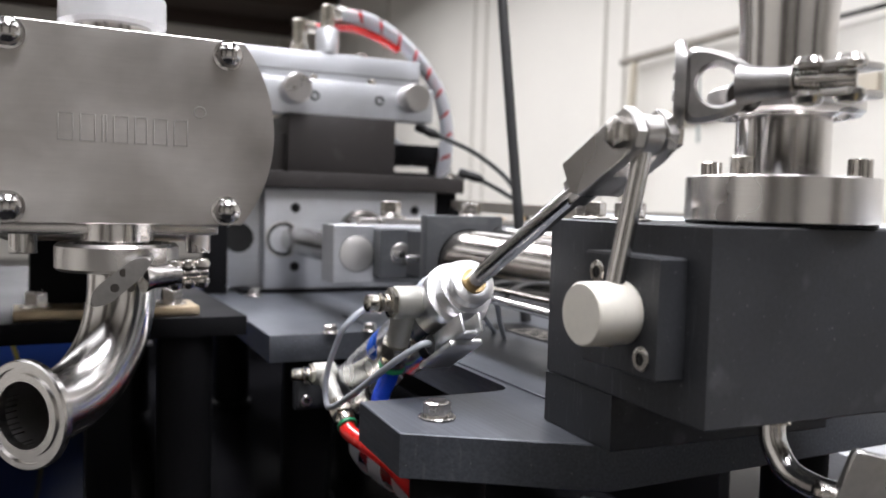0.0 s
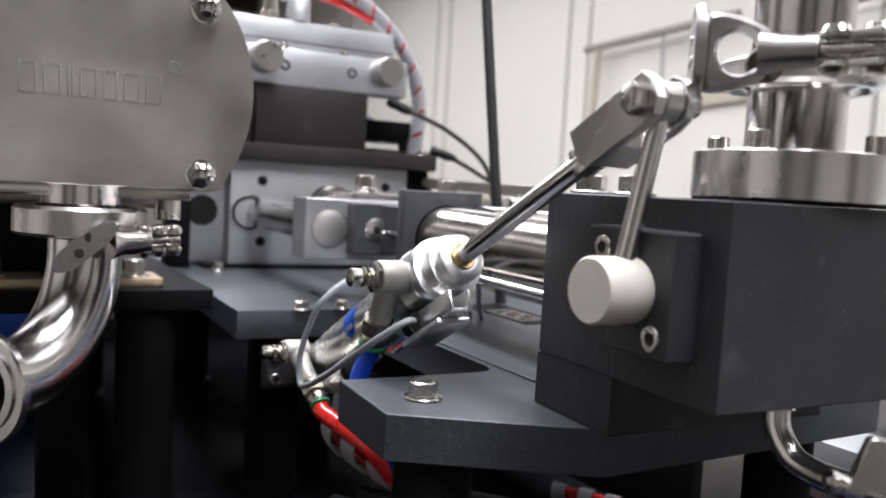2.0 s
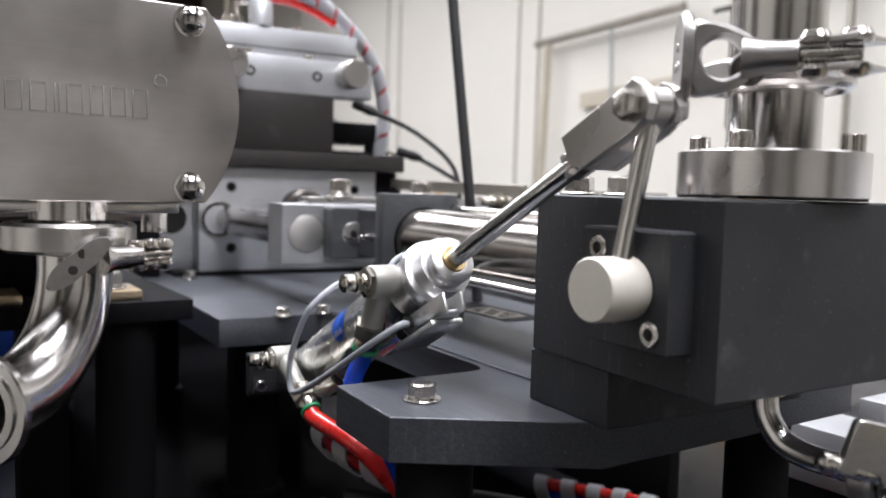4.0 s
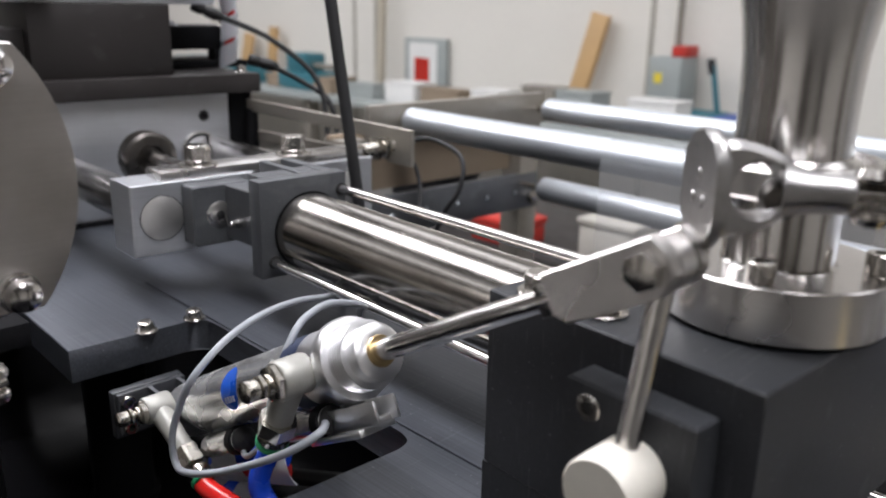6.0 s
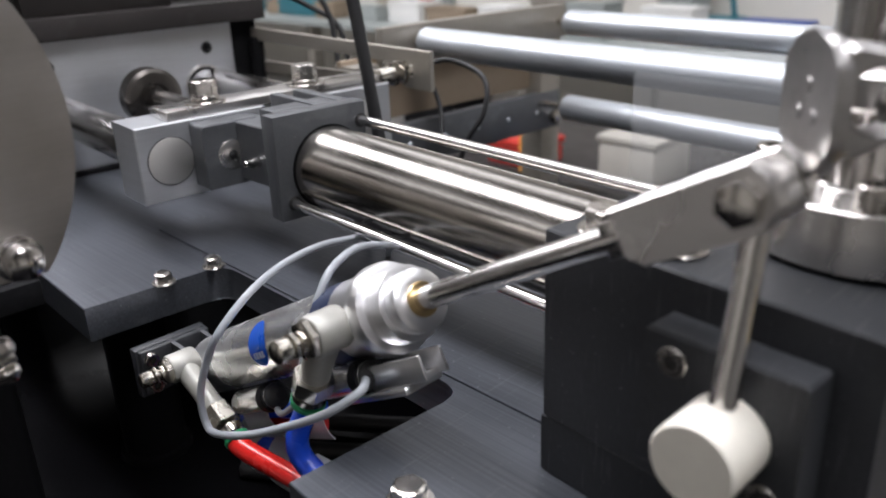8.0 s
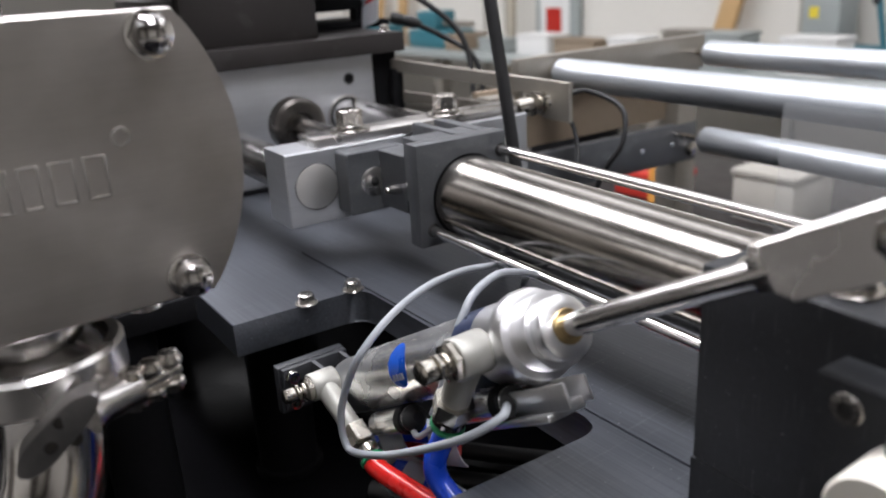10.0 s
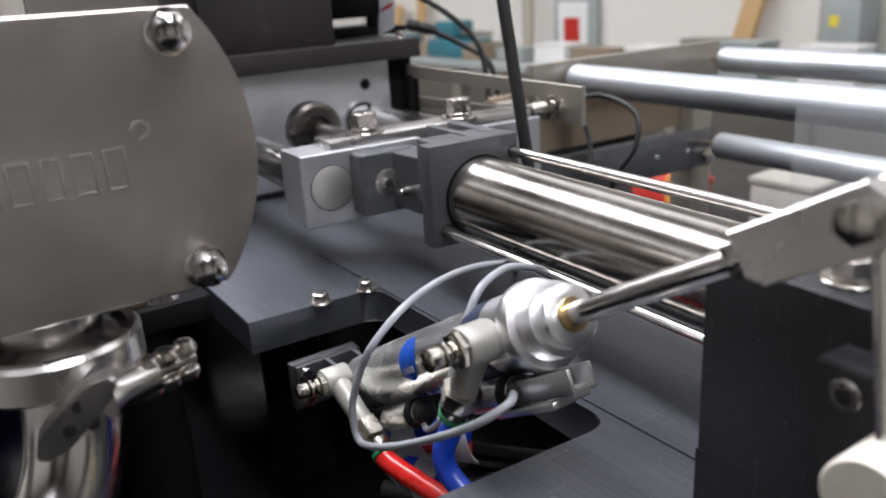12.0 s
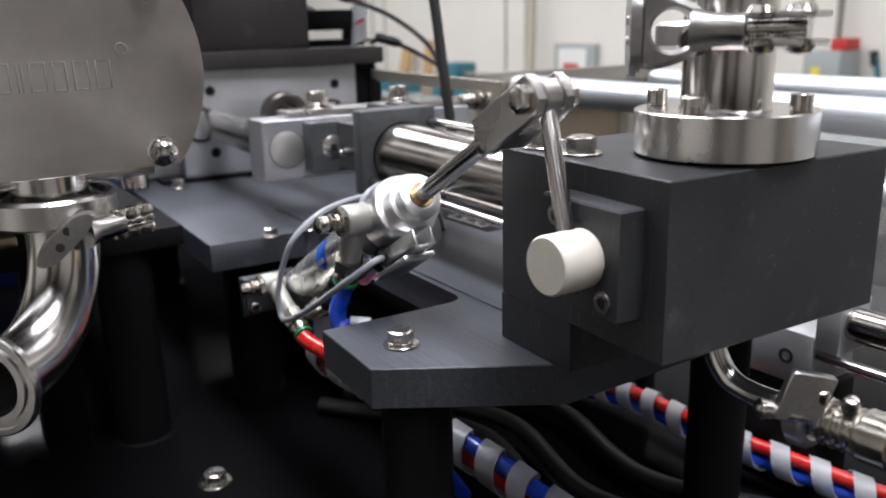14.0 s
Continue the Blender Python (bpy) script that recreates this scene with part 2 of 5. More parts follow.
def box(x0, x1, y0, y1, z0, z1, bev=0.0008):
    bm = bmesh.new()
    bmesh.ops.create_cube(bm, size=1.0)
    for v in bm.verts:
        v.co = Vector(((x0 + x1) / 2 + v.co.x * (x1 - x0), (y0 + y1) / 2 + v.co.y * (y1 - y0), (z0 + z1) / 2 + v.co.z * (z1 - z0)))
    if bev:
        bmesh.ops.bevel(bm, geom=bm.edges[:], offset=bev, segments=2, affect="EDGES", profile=0.5)
    return bm


def join(*bms):
    out = bms[0]
    for b in bms[1:]:
        tmp = bpy.data.meshes.new("tmp")
        b.to_mesh(tmp)
        b.free()
        out.from_mesh(tmp)
        bpy.data.meshes.remove(tmp)
    return out


def basis(d):
    d = Vector(d).normalized()
    u = d.orthogonal().normalized() if abs(d.z) > 0.95 else Vector((0, 0, 1)).cross(d).normalized()
    return d, u, d.cross(u)


def lathe(p0, d, profile, seg=36, closed=True):
    """Turned body: profile rows (radius, distance along d)."""
    d, u, w = basis(d)
    p0 = Vector(p0)
    bm = bmesh.new()
    rings = []
    for r, h in profile:
        c = p0 + d * h
        if r < 1e-6:
            rings.append([bm.verts.new(c)])
        else:
            rings.append([bm.verts.new(c + (u * math.cos(a) + w * math.sin(a)) * r) for a in (2 * math.pi * i / seg for i in range(seg))])
    for a, b in zip(rings, rings[1:]):
        for i in range(seg):
            k = (i + 1) % seg
            if len(a) == 1 and len(b) == 1:
                break
            if len(a) == 1:
                bm.faces.new((a[0], b[i], b[k]))
            elif len(b) == 1:
                bm.faces.new((a[i], a[k], b[0]))
            else:
                bm.faces.new((a[i], a[k], b[k], b[i]))
    if closed:
        for r in (rings[0], rings[-1]):
            if len(r) > 2:
                bm.faces.new(r)
    return bm


def rod(p0, p1, r, seg=28, chamfer=0.0006):
    p0, p1 = Vector(p0), Vector(p1)
    n = (p1 - p0).length
    c = min(chamfer, r * 0.4, n * 0.3)
    return lathe(p0, p1 - p0, [(r - c, 0), (r, c), (r, n - c), (r - c, n)], seg)


def ring(p0, d, r0, r1, h, seg=36, c=0.0005):
    """A washer or bush between radii r0 and r1."""
    return lathe(p0, d, [(r0, 0), (r1 - c, 0), (r1, c), (r1, h - c), (r1 - c, h), (r0, h), (r0, 0)], seg, False)


def hexagon(p0, d, across, h, turn=0.0, c=0.0008):
    d, u, w = basis(d)
    p0, R = Vector(p0), across / math.sqrt(3)
    bm = bmesh.new()
    rows = []
    for rr, hh in ((R, 0), (R, h - c), (R - c * 1.6, h)):
        rows.append([bm.verts.new(p0 + d * hh + (u * math.cos(a) + w * math.sin(a)) * rr) for a in (turn + math.pi * i / 3 for i in range(6))])
    for a, b in zip(rows, rows[1:]):
        for i in range(6):
            bm.faces.new((a[i], a[(i + 1) % 6], b[(i + 1) % 6], b[i]))
    bm.faces.new(rows[0])
    bm.faces.new(rows[-1])
    return bm


def smooth_path(pts, n=10):
    pts = [Vector(p) for p in pts]
    out = []
    ext = [2 * pts[0] - pts[1]] + pts + [2 * pts[-1] - pts[-2]]
    for i in range(1, len(ext) - 2):
        p0, p1, p2, p3 = ext[i - 1:i + 3]
        for k in range(n):
            t = k / n
            out.append(0.5 * ((2 * p1) + (p2 - p0) * t + (2 * p0 - 5 * p1 + 4 * p2 - p3) * t * t + (3 * p1 - p0 - 3 * p2 + p3) * t ** 3))
    out.append(pts[-1])
    return out


def sweep(pts, r, seg=14, n=10, smooth=True, caps=True):
    p = smooth_path(pts, n) if smooth else [Vector(q) for q in pts]
    radius = r if callable(r) else (lambda s: r)
    bm = bmesh.new()
    d = (p[1] - p[0]).normalized()
    u = d.orthogonal().normalized()
    rings = []
    for i, c in enumerate(p):
        d = (p[min(i + 1, len(p) - 1)] - p[max(i - 1, 0)]).normalized()
        u = (u - d * u.dot(d)).normalized()
        w = d.cross(u)
        rr = radius(i / (len(p) - 1))
        rings.append([bm.verts.new(c + (u * math.cos(a) + w * math.sin(a)) * rr) for a in (2 * math.pi * k / seg for k in range(seg))])
    for a, b in zip(rings, rings[1:]):
        for i in range(seg):
            bm.faces.new((a[i], a[(i + 1) % seg], b[(i + 1) % seg], b[i]))
    if caps:
        bm.faces.new(rings[0])
        bm.faces.new(rings[-1])
    return bm


def helix_band(pts, r, pitch, width, thick=0.0012, n=14):
    """A flat spiral band wound round the path pts."""
    p = smooth_path(pts, n)
    length = [0.0]
    for a, b in zip(p, p[1:]):
        length.append(length[-1] + (b - a).length)
    bm = bmesh.new()
    d = (p[1] - p[0]).normalized()
    u = d.orthogonal().normalized()
    frames = []
    for i, c in enumerate(p):
        d = (p[min(i + 1, len(p) - 1)] - p[max(i - 1, 0)]).normalized()
        u = (u - d * u.dot(d)).normalized()
        frames.append((c, d, u.copy(), d.cross(u)))
    steps = int(length[-1] / pitch * 18)
    prev = None
    for s in range(steps):
        L = length[-1] * s / (steps - 1)
        i = max(k for k in range(len(length)) if length[k] <= L + 1e-9)
        i = min(i, len(p) - 2)
        f = (L - length[i]) / max(1e-9, length[i + 1] - length[i])
        c = frames[i][0].lerp(frames[i + 1][0], f)
        d, uu, w = frames[i][1:]
        a = 2 * math.pi * L / pitch
        out = uu * math.cos(a) + w * math.sin(a)
        row = [bm.verts.new(c + out * rr + d * o) for rr, o in ((r, -width / 2), (r + thick, -width / 2), (r + thick, width / 2), (r, width / 2))]
        if prev:
            for k in range(4):
                bm.faces.new((prev[k], prev[(k + 1) % 4], row[(k + 1) % 4], row[k]))
        prev = row
    return bm


def extrude(outline, lo, hi, axis="z", bev=0.0):
    """A plate from a 2D outline. axis z: outline in x, y; axis x: in y, z; axis y: in x, z."""
    def at(a, b, h):
        return {"z": (a, b, h), "x": (h, a, b), "y": (a, h, b)}[axis]
    bm = bmesh.new()
    low = [bm.verts.new(at(a, b, lo)) for a, b in outline]
    top = [bm.verts.new(at(a, b, hi)) for a, b in outline]
    n = len(outline)
    f0, f1 = bm.faces.new(low), bm.faces.new(top)
    for i in range(n):
        bm.faces.new((low[i], low[(i + 1) % n], top[(i + 1) % n], top[i]))
    if bev:
        edges = list(f0.edges) + list(f1.edges)
        bmesh.ops.bevel(bm, geom=edges, offset=bev, segments=1, affect="EDGES")
    return bm


def rounded(points, radii, n=6):
    """A closed outline whose corners are rounded by the given radii."""
    out = []
    m = len(points)
    for i, (p, r) in enumerate(zip(points, radii)):
        p = Vector(p)
        if r <= 0:
            out.append(tuple(p))
            continue
        a, b = (Vector(points[i - 1]) - p).normalized(), (Vector(points[(i + 1) % m]) - p).normalized()
        for k in range(n + 1):
            t = k / n
            q = (p + a * r) * (1 - t) ** 2 + p * 2 * t * (1 - t) + (p + b * r) * t * t
            out.append(tuple(q))
    return out


def eye_slab(outline, hole, half, seg=56):
    """A cast slab across x with rounded outline (y, z), soft edges and one round eye."""
    pts = rounded(outline, [0.005] * len(outline), 5)

    def reach(a):
        d = Vector((math.cos(a), math.sin(a)))
        best = 0.0
        for p, q in zip(pts, pts[1:] + pts[:1]):
            e = Vector(q) - Vector(p)
            den = d.x * e.y - d.y * e.x
            if abs(den) < 1e-12:
                continue
            t = (p[0] * e.y - p[1] * e.x) / den
            s = (p[0] * d.y - p[1] * d.x) / den
            if t > 0 and -1e-6 <= s <= 1 + 1e-6:
                best = max(best, t)
        return best
    bm = bmesh.new()
    c = half * 0.45
    loops = []
    angles = [2 * math.pi * i / seg for i in range(seg)]
    for x, inset, inner in ((-half, c, True), (-half, c, False), (-half + c, 0, False), (half - c, 0, False), (half, c, False), (half, c, True), (half - c, 0, "bore"), (-half + c, 0, "bore")):
        row = []
        for a in angles:
            r = (hole if inner == "bore" else hole + c * 0.6) if inner else reach(a) - inset
            row.append(bm.verts.new((x, r * math.cos(a), r * math.sin(a))))
        loops.append(row)
    for a, b in zip(loops, loops[1:] + loops[:1]):
        for i in range(seg):
            k = (i + 1) % seg
            bm.faces.new((a[i], a[k], b[k], b[i]))
    return bm


def hex_bolt(parent, at, d, across, head, washer=True, name="bolt", turn=0.3):
    d = Vector(d).normalized()
    p = Vector(at)
    w = 0.0016 if washer else 0.0
    ob = part(name, hexagon(p + d * w, d, across, head, turn), BOLT, parent, "stainless hex bolt")
    if washer:
        part("washer", ring(p, d, across * 0.25, across * 0.78, w), BOLT, ob)
        part("flange", lathe(p + d * w, d, [(across * 0.56, 0), (across * 0.56, head * 0.14), (across * 0.45, head * 0.2)], 28), BOLT, ob)
    part("crown", lathe(p + d * (w + head), d, [(across * 0.43, -0.0003), (across * 0.41, 0.0004), (across * 0.2, 0.0005), (0, 0.0005)], 24), BOLT, ob)
    return ob


def socket_screw(parent, at, d, r, head, name="socket_screw"):
    d = Vector(d).normalized()
    p = Vector(at)
    ob = part(name, ring(p, d, r * 0.5, r, head, 28), BOLT, parent, "stainless socket head screw")
    part("socket", hexagon(p + d * head * 0.2, d, r * 1.05, head * 0.2), HOLE, ob)
    return ob

# ---- the room ----
def room():
    tagged(solid("floor", box(-14, 5, -4, 4.1, -0.1, 0, 0), FLOOR, "worn grey concrete workshop floor"), kind="structure")
    wall = tagged(solid("wall_north", box(-14, 5, 4.0, 4.15, 0, 4.0, 0), WALL, "cream painted workshop wall with vertical seams"), kind="structure")
    for x in (-9.15, -6.95, -6.72, -4.9, -4.66, -2.4, -0.6):
        part("seam", box(x - 0.012, x + 0.012, 3.988, 4.0, 0, 3.99, 0.002), WALL_SEAM, wall)
    tagged(solid("wall_west", box(-14.15, -14, -4, 4.1, 0, 4.0, 0), WALL, "cream painted workshop wall"), kind="structure")
    east = tagged(solid("wall_east", box(5, 5.15, -4, 4.1, 0, 4.0, 0), WALL, "cream painted workshop wall with added dark uprights for reflections"), kind="structure")
    south = tagged(solid("wall_south", box(-14, 5, -4.15, -4, 0, 4.0, 0), WALL, "cream painted workshop wall with added dark uprights for reflections"), kind="structure")
    # unseen dark uprights, added only to be mirrored as bands in the metal
    for y in (-2.6, 1.7):
        part("column", box(4.7, 5.0, y - 0.45, y + 0.45, 0, 3.9, 0.01), REFLECTED_DARK, east)
    for x in (-11.0, -6.5, -2.2, 2.4):
        part("column", box(x - 0.7, x + 0.7, -4.0, -3.7, 0, 3.9, 0.01), REFLECTED_DARK, south)
    beams = [box(-14, 5, -4, 4.15, 3.9, 4.0, 0)]
    for i in range(9):
        x = -13 + 2.0 * i
        beams.append(box(x - 0.06, x + 0.06, -4, 4, 3.68, 3.9, 0.004))
    tagged(solid("ceiling", join(*beams), ROOF, "dark brown roof deck with purlins"), kind="structure")
    first = None
    for fx, fy in FIXTURES:
        if first is None:
            first = thing("ceiling_light", (fx, fy, 3.3), "white fluorescent fixture hung under the roof deck", "ceiling light", "workshop ceiling lights")
            part("housing", extrude([(fy - 0.19, 3.33), (fy + 0.19, 3.33), (fy + 0.1, 3.42), (fy - 0.1, 3.42)], fx - 1.2, fx + 1.2, "x"), WHITE_ENAMEL, first)
            for k in (-0.1, 0.1):
                part("tube", rod((fx - 1.15, fy + k, 3.315), (fx + 1.15, fy + k, 3.315), 0.014, 12), GLOW, first, "lit fluorescent tube")
            for k in (-1.0, 1.0):
                part("hanger", rod((fx + k, fy, 3.42), (fx + k, fy, 3.92), 0.006, 8), BLACK, first)
        else:
            copy_thing(first, pose(fx, fy, 3.3))


room()


# ---- the machine's base and main plate ----
def machine_base():
    base = thing("equipment_frame", (-0.6, 0.3, 0.0), "black glossy steel deck on a dark equipment frame", "machine frame")
    part("base_plate", box(-1.5, 0.45, -0.35, 1.2, 0.675, 0.70, 0.002), BLACK_GLOSS, base)
    # black sheets added at back and side to keep the space below the plate dark
    part("dark_backing", box(-1.5, -0.42, 0.64, 0.655, 0.70, 0.872, 0.002), BLACK, base)
    part("side_panel", box(-1.5, -1.485, -0.35, 0.64, 0.70, 0.872, 0.002), BLACK, base)
    for x in (-1.45, 0.40):
        for y in (-0.3, 1.15):
            part("leg", box(x - 0.03, x + 0.03, y - 0.03, y + 0.03, 0.0, 0.675, 0.002), BLACK, base)
    hex_bolt(base, (-0.535, 0.213, 0.70), (0, 0, 1), 0.019, 0.009)
    return base


def main_plate():
    plate = thing("machine_plate", (-0.65, 0.4, 0.70), "thick dark grey anodised plate with a notch, on round black posts", "machine plate")
    pts = [(-0.594, 0.2485), (-0.590, 0.354), (-0.329, 0.345), (-0.336, 0.236), (-0.263, 0.2310), (-0.200, 0.325), (-0.200, 0.56), (-1.25, 0.60), (-1.25, 0.275)]
    rad = [0, 0.016, 0.014, 0, 0, 0, 0, 0, 0]
    part("plate", extrude(rounded(pts, rad), 0.8746, 0.900, "z", 0.0007), PLATE, plate)
    for x, y, r in ((-0.272, 0.266, 0.022), (-0.70, 0.32, 0.027), (-1.15, 0.34, 0.027), (-1.15, 0.54, 0.027), (-0.25, 0.53, 0.022)):
        part("post", lathe((x, y, 0.70), (0, 0, 1), [(r + 0.004, 0), (r + 0.004, 0.006), (r, 0.007), (r, 0.1744)], 32), BLACK, plate, "round black post")
    hex_bolt(plate, (-0.284, 0.264, 0.900), (0, 0, 1), 0.0143, 0.0085)
    for x, y in ((-0.5935, 0.307), (-0.5925, 0.347)):
        hex_bolt(plate, (x, y, 0.900), (0, 0, 1), 0.0111, 0.0066, turn=0.1)
    hex_bolt(plate, (-0.903, 0.312, 0.900), (0, 0, 1), 0.0143, 0.0085, turn=0.0)
    # an inset darker pad under the barrel, and a small data plate
    part("inset_pad", extrude(rounded([(-0.70, 0.3575), (-0.262, 0.349), (-0.262, 0.556), (-0.70, 0.556)], [0, 0, 0, 0]), 0.900, 0.9016, "z", 0.0003), PLATE, plate)
    tag = part("data_plate", box(-0.585, -0.470, 0.470, 0.516, 0.9016, 0.9024, 0.0003), BLACK, plate, "small black data plate with a pale outlined symbol")
    for x0, x1, y0, y1 in ((-0.545, -0.486, 0.476, 0.4785), (-0.545, -0.486, 0.5035, 0.506), (-0.545, -0.5425, 0.4785, 0.5035), (-0.4885, -0.486, 0.4785, 0.5035)):
        part("bar", box(x0, x1, y0, y1, 0.9024, 0.9027, 0.0), OLD_FRAME, tag)
    for k in range(4):
        x = -0.537 + 0.011 * k
        lean = 0.010 if k % 2 else -0.010
        part("bar", extrude([(x, 0.481), (x + 0.003, 0.481), (x + 0.003 + lean, 0.501), (x + lean, 0.501)] if lean > 0 else [(x + 0.010, 0.481), (x + 0.013, 0.481), (x + 0.003, 0.501), (x, 0.501)], 0.9024, 0.9027, "z"), OLD_FRAME, tag)
    return plate


machine_base()
main_plate()


# ---- the metering cylinder: end plate, barrel, tie rods ----
def metering_cylinder():
    c = thing("metering_cylinder", (-0.45, 0.425, 0.9016), "polished metering barrel with tie rods and grey end plate", "cylinder")
    part("end_plate", box(-0.556, -0.540, 0.381, 0.4605, 0.937, 1.0145, 0.0012), YOKE, c)
    part("yoke_arm", box(-0.625, -0.556, 0.4285, 0.4365, 0.957, 1.0135, 0.001), YOKE, c)
    part("yoke_arm", box(-0.625, -0.556, 0.4495, 0.4595, 0.957, 1.0135, 0.001), YOKE, c)
    part("yoke_bridge", box(-0.585, -0.556, 0.4365, 0.4495, 0.957, 1.013, 0.001), YOKE, c)
    part("yoke_ledge", box(-0.585, -0.556, 0.396, 0.4285, 0.962, 1.0125, 0.001), YOKE, c)
    part("barrel", lathe((-0.541, 0.4245, 0.9705), (1, 0, 0), [(0.0, 0), (0.0305, 0), (0.0305, 0.0105), (0.0303, 0.011), (0.0303, 0.30), (0.0, 0.30)], 56), BARREL, c, "polished steel barrel with fine scratches")
    part("seal_ring", ring((-0.540, 0.4245, 0.9705), (1, 0, 0), 0.0302, 0.0318, 0.0012, 48), BLACK, c)
    for y, z in ((0.392, 0.9495), (0.4555, 1.000), (0.392, 1.0), (0.4555, 0.9495)):
        if (y, z) != (0.392, 1.0):
            part("tie_rod", rod((-0.541, y, z), (-0.24, y, z), 0.0039, 20), POLISH, c, "thin polished tie rod")
            part("tie_rod_bush", ring((-0.541, y, z), (1, 0, 0), 0.0038, 0.0056, 0.0012, 20), HOLE, c)
    return turned(c, -0.541, 0.4245)


metering_cylinder()


# ---- the valve block: the dark housing with the swing valve ----
def valve_block():
    v = thing("valve_block", (-0.18, 0.40, 0.900), "dark grey hard-coated valve block bolted down on the machine plate", "valve block")
    pts = [(-0.2555, 0.3210), (-0.1198, 0.3092), (-0.1098, 0.470), (-0.2450, 0.479)]
    part("body", extrude(pts, 0.930, 1.0190, "z", 0.0008), HOUSING, v)
    part("base_block", extrude([(-0.2572, 0.3215), (-0.190, 0.3160), (-0.180, 0.468), (-0.2470, 0.4735)], 0.900, 0.9300, "z", 0.0008), HOUSING, v)
    part("bearing_plate", extrude([(-0.1944, 0.2990), (-0.1362, 0.2954), (-0.1350, 0.3105), (-0.1932, 0.3156)], 0.949, 1.0045, "z", 0.0012), HOUSING, v)
    for x, y, z in ((-0.1827, 0.2983, 0.9945), (-0.1462, 0.2960, 0.9580)):
        socket_screw(v, (x, y, z), (-0.061, -1, 0), 0.0058, 0.0012)
    part("shaft", rod((-0.160, 0.3105, 0.9775), (-0.160, 0.294, 0.9775), 0.0075), POLISH, v)
    for x, y in ((-0.236, 0.334), (-0.203, 0.334)):
        hex_bolt(v, (x, y, 1.0190), (0, 0, 1), 0.0143, 0.0085, turn=0.2)
    return v


valve_block()


def inlet_stack():
    cx, cy = -0.1545, 0.389
    s = thing("inlet_pipe", (cx, cy, 1.0194), "polished stainless inlet pipe flaring upwards from a bolted flange", "pipe")
    part("gasket", ring((cx, cy, 1.0194), (0, 0, 1), 0.02, 0.0455, 0.0012, 64), BLACK, s)
    part("flange", lathe((cx, cy, 1.0206), (0, 0, 1), [(0.0455, 0), (0.0462, 0.0006), (0.0462, 0.0218), (0.0455, 0.0224), (0.0, 0.0224)], 72), FLANGE, s, "turned steel flange")
    for a in (14, 104, 194, 284):
        x, y = cx + 0.0385 * math.cos(radians(a)), cy + 0.0385 * math.sin(radians(a))
        socket_screw(s, (x, y, 1.0430), (0, 0, 1), 0.0056, 0.0088)
    part("pipe", lathe((cx, cy, 1.0430), (0, 0, 1), [(0.0238, 0), (0.0228, 0.0015), (0.0228, 0.030), (0.0315, 0.0345), (0.0315, 0.037)], 56, False), POLISH, s)
    prof = [(0.0315, 0.0372), (0.0315, 0.040), (0.0232, 0.045), (0.0226, 0.055), (0.0228, 0.065)]
    for i in range(13):
        t = i / 12
        prof.append((0.0228 + 0.030 * (3 * t * t - 2 * t ** 3), 0.07 + 0.16 * t))
    prof.append((0.0528, 0.34))
    part("reducer", lathe((cx, cy, 1.0430), (0, 0, 1), prof, 64, False), POLISH, s, "flared stainless reducer")
    # clamp round the ferrules, with its wing nut
    cl = thing("pipe_clamp", (cx, cy, 1.070), "stainless sanitary pipe clamp with a cast wing nut", "clamp")
    part("band", ring((cx, cy, 1.0735), (0, 0, 1), 0.0318, 0.0372, 0.0135, 56, 0.002), STEEL, cl)
    # wing: a slab with a round eye, its plane facing along n
    ax = Vector((0.80, 0.42, 0)).normalized()
    wc = Vector((-0.1445, 0.333, 1.083))
    bm = eye_slab([(-0.0150, -0.0175), (-0.004, -0.0170), (0.008, -0.0130), (0.0160, -0.0070), (0.0160, 0.0070), (0.008, 0.0130), (-0.004, 0.0170), (-0.0150, 0.0175)], 0.0092, 0.0062)
    n = Vector((0.74, -0.67, 0.0)).normalized()
    turn = Matrix((n, Vector((0, 0, 1)).cross(n), Vector((0, 0, 1)))).transposed().to_4x4()
    bmesh.ops.transform(bm, matrix=Matrix.Translation(wc) @ turn, verts=bm.verts)
    wing = part("wing_nut", bm, CAST, cl, "cast wing nut with a round eye")
    # the thumb plate stands across the end of the eye
    oval = [(0.0165 * math.copysign(abs(math.cos(a)) ** 0.6, math.cos(a)), 0.0208 * math.copysign(abs(math.sin(a)) ** 0.7, math.sin(a))) for a in (2 * math.pi * i / 36 for i in range(36))]
    lip = extrude(oval, -0.0195, -0.0145, "y", 0.0016)
    bmesh.ops.transform(lip, matrix=Matrix.Translation(wc) @ turn, verts=lip.verts)
    part("thumb_plate", lip, CAST, wing)
    for dx, dz in ((0.0, 0.005), (-0.0045, -0.004), (0.0045, -0.004)):
        d = lathe((dx, -0.0195, dz), (0, -1, 0), [(0.0022, 0), (0.0020, 0.0006), (0, 0.0009)], 14)
        bmesh.ops.transform(d, matrix=Matrix.Translation(wc) @ turn, verts=d.verts)
        part("dimple", d, CAST, wing)
    p0, side = wc + ax * 0.0130, ax
    part("wing_boss", lathe(p0 - side * 0.003, side, [(0.0100, 0), (0.0078, 0.008), (0.0070, 0.016), (0.0072, 0.022), (0.0066, 0.023)], 28), CAST, wing)
    part("stud", rod(p0 + side * 0.02, p0 + side * 0.045, 0.0036, 16), BOLT, cl)
    for k in range(9):
        part("thread", ring(p0 + side * (0.0225 + 0.0018 * k), side, 0.003, 0.0042, 0.0009, 16, 0.0003), BOLT, cl)
    for k in (0.026, 0.042):
        q = p0 + side * k
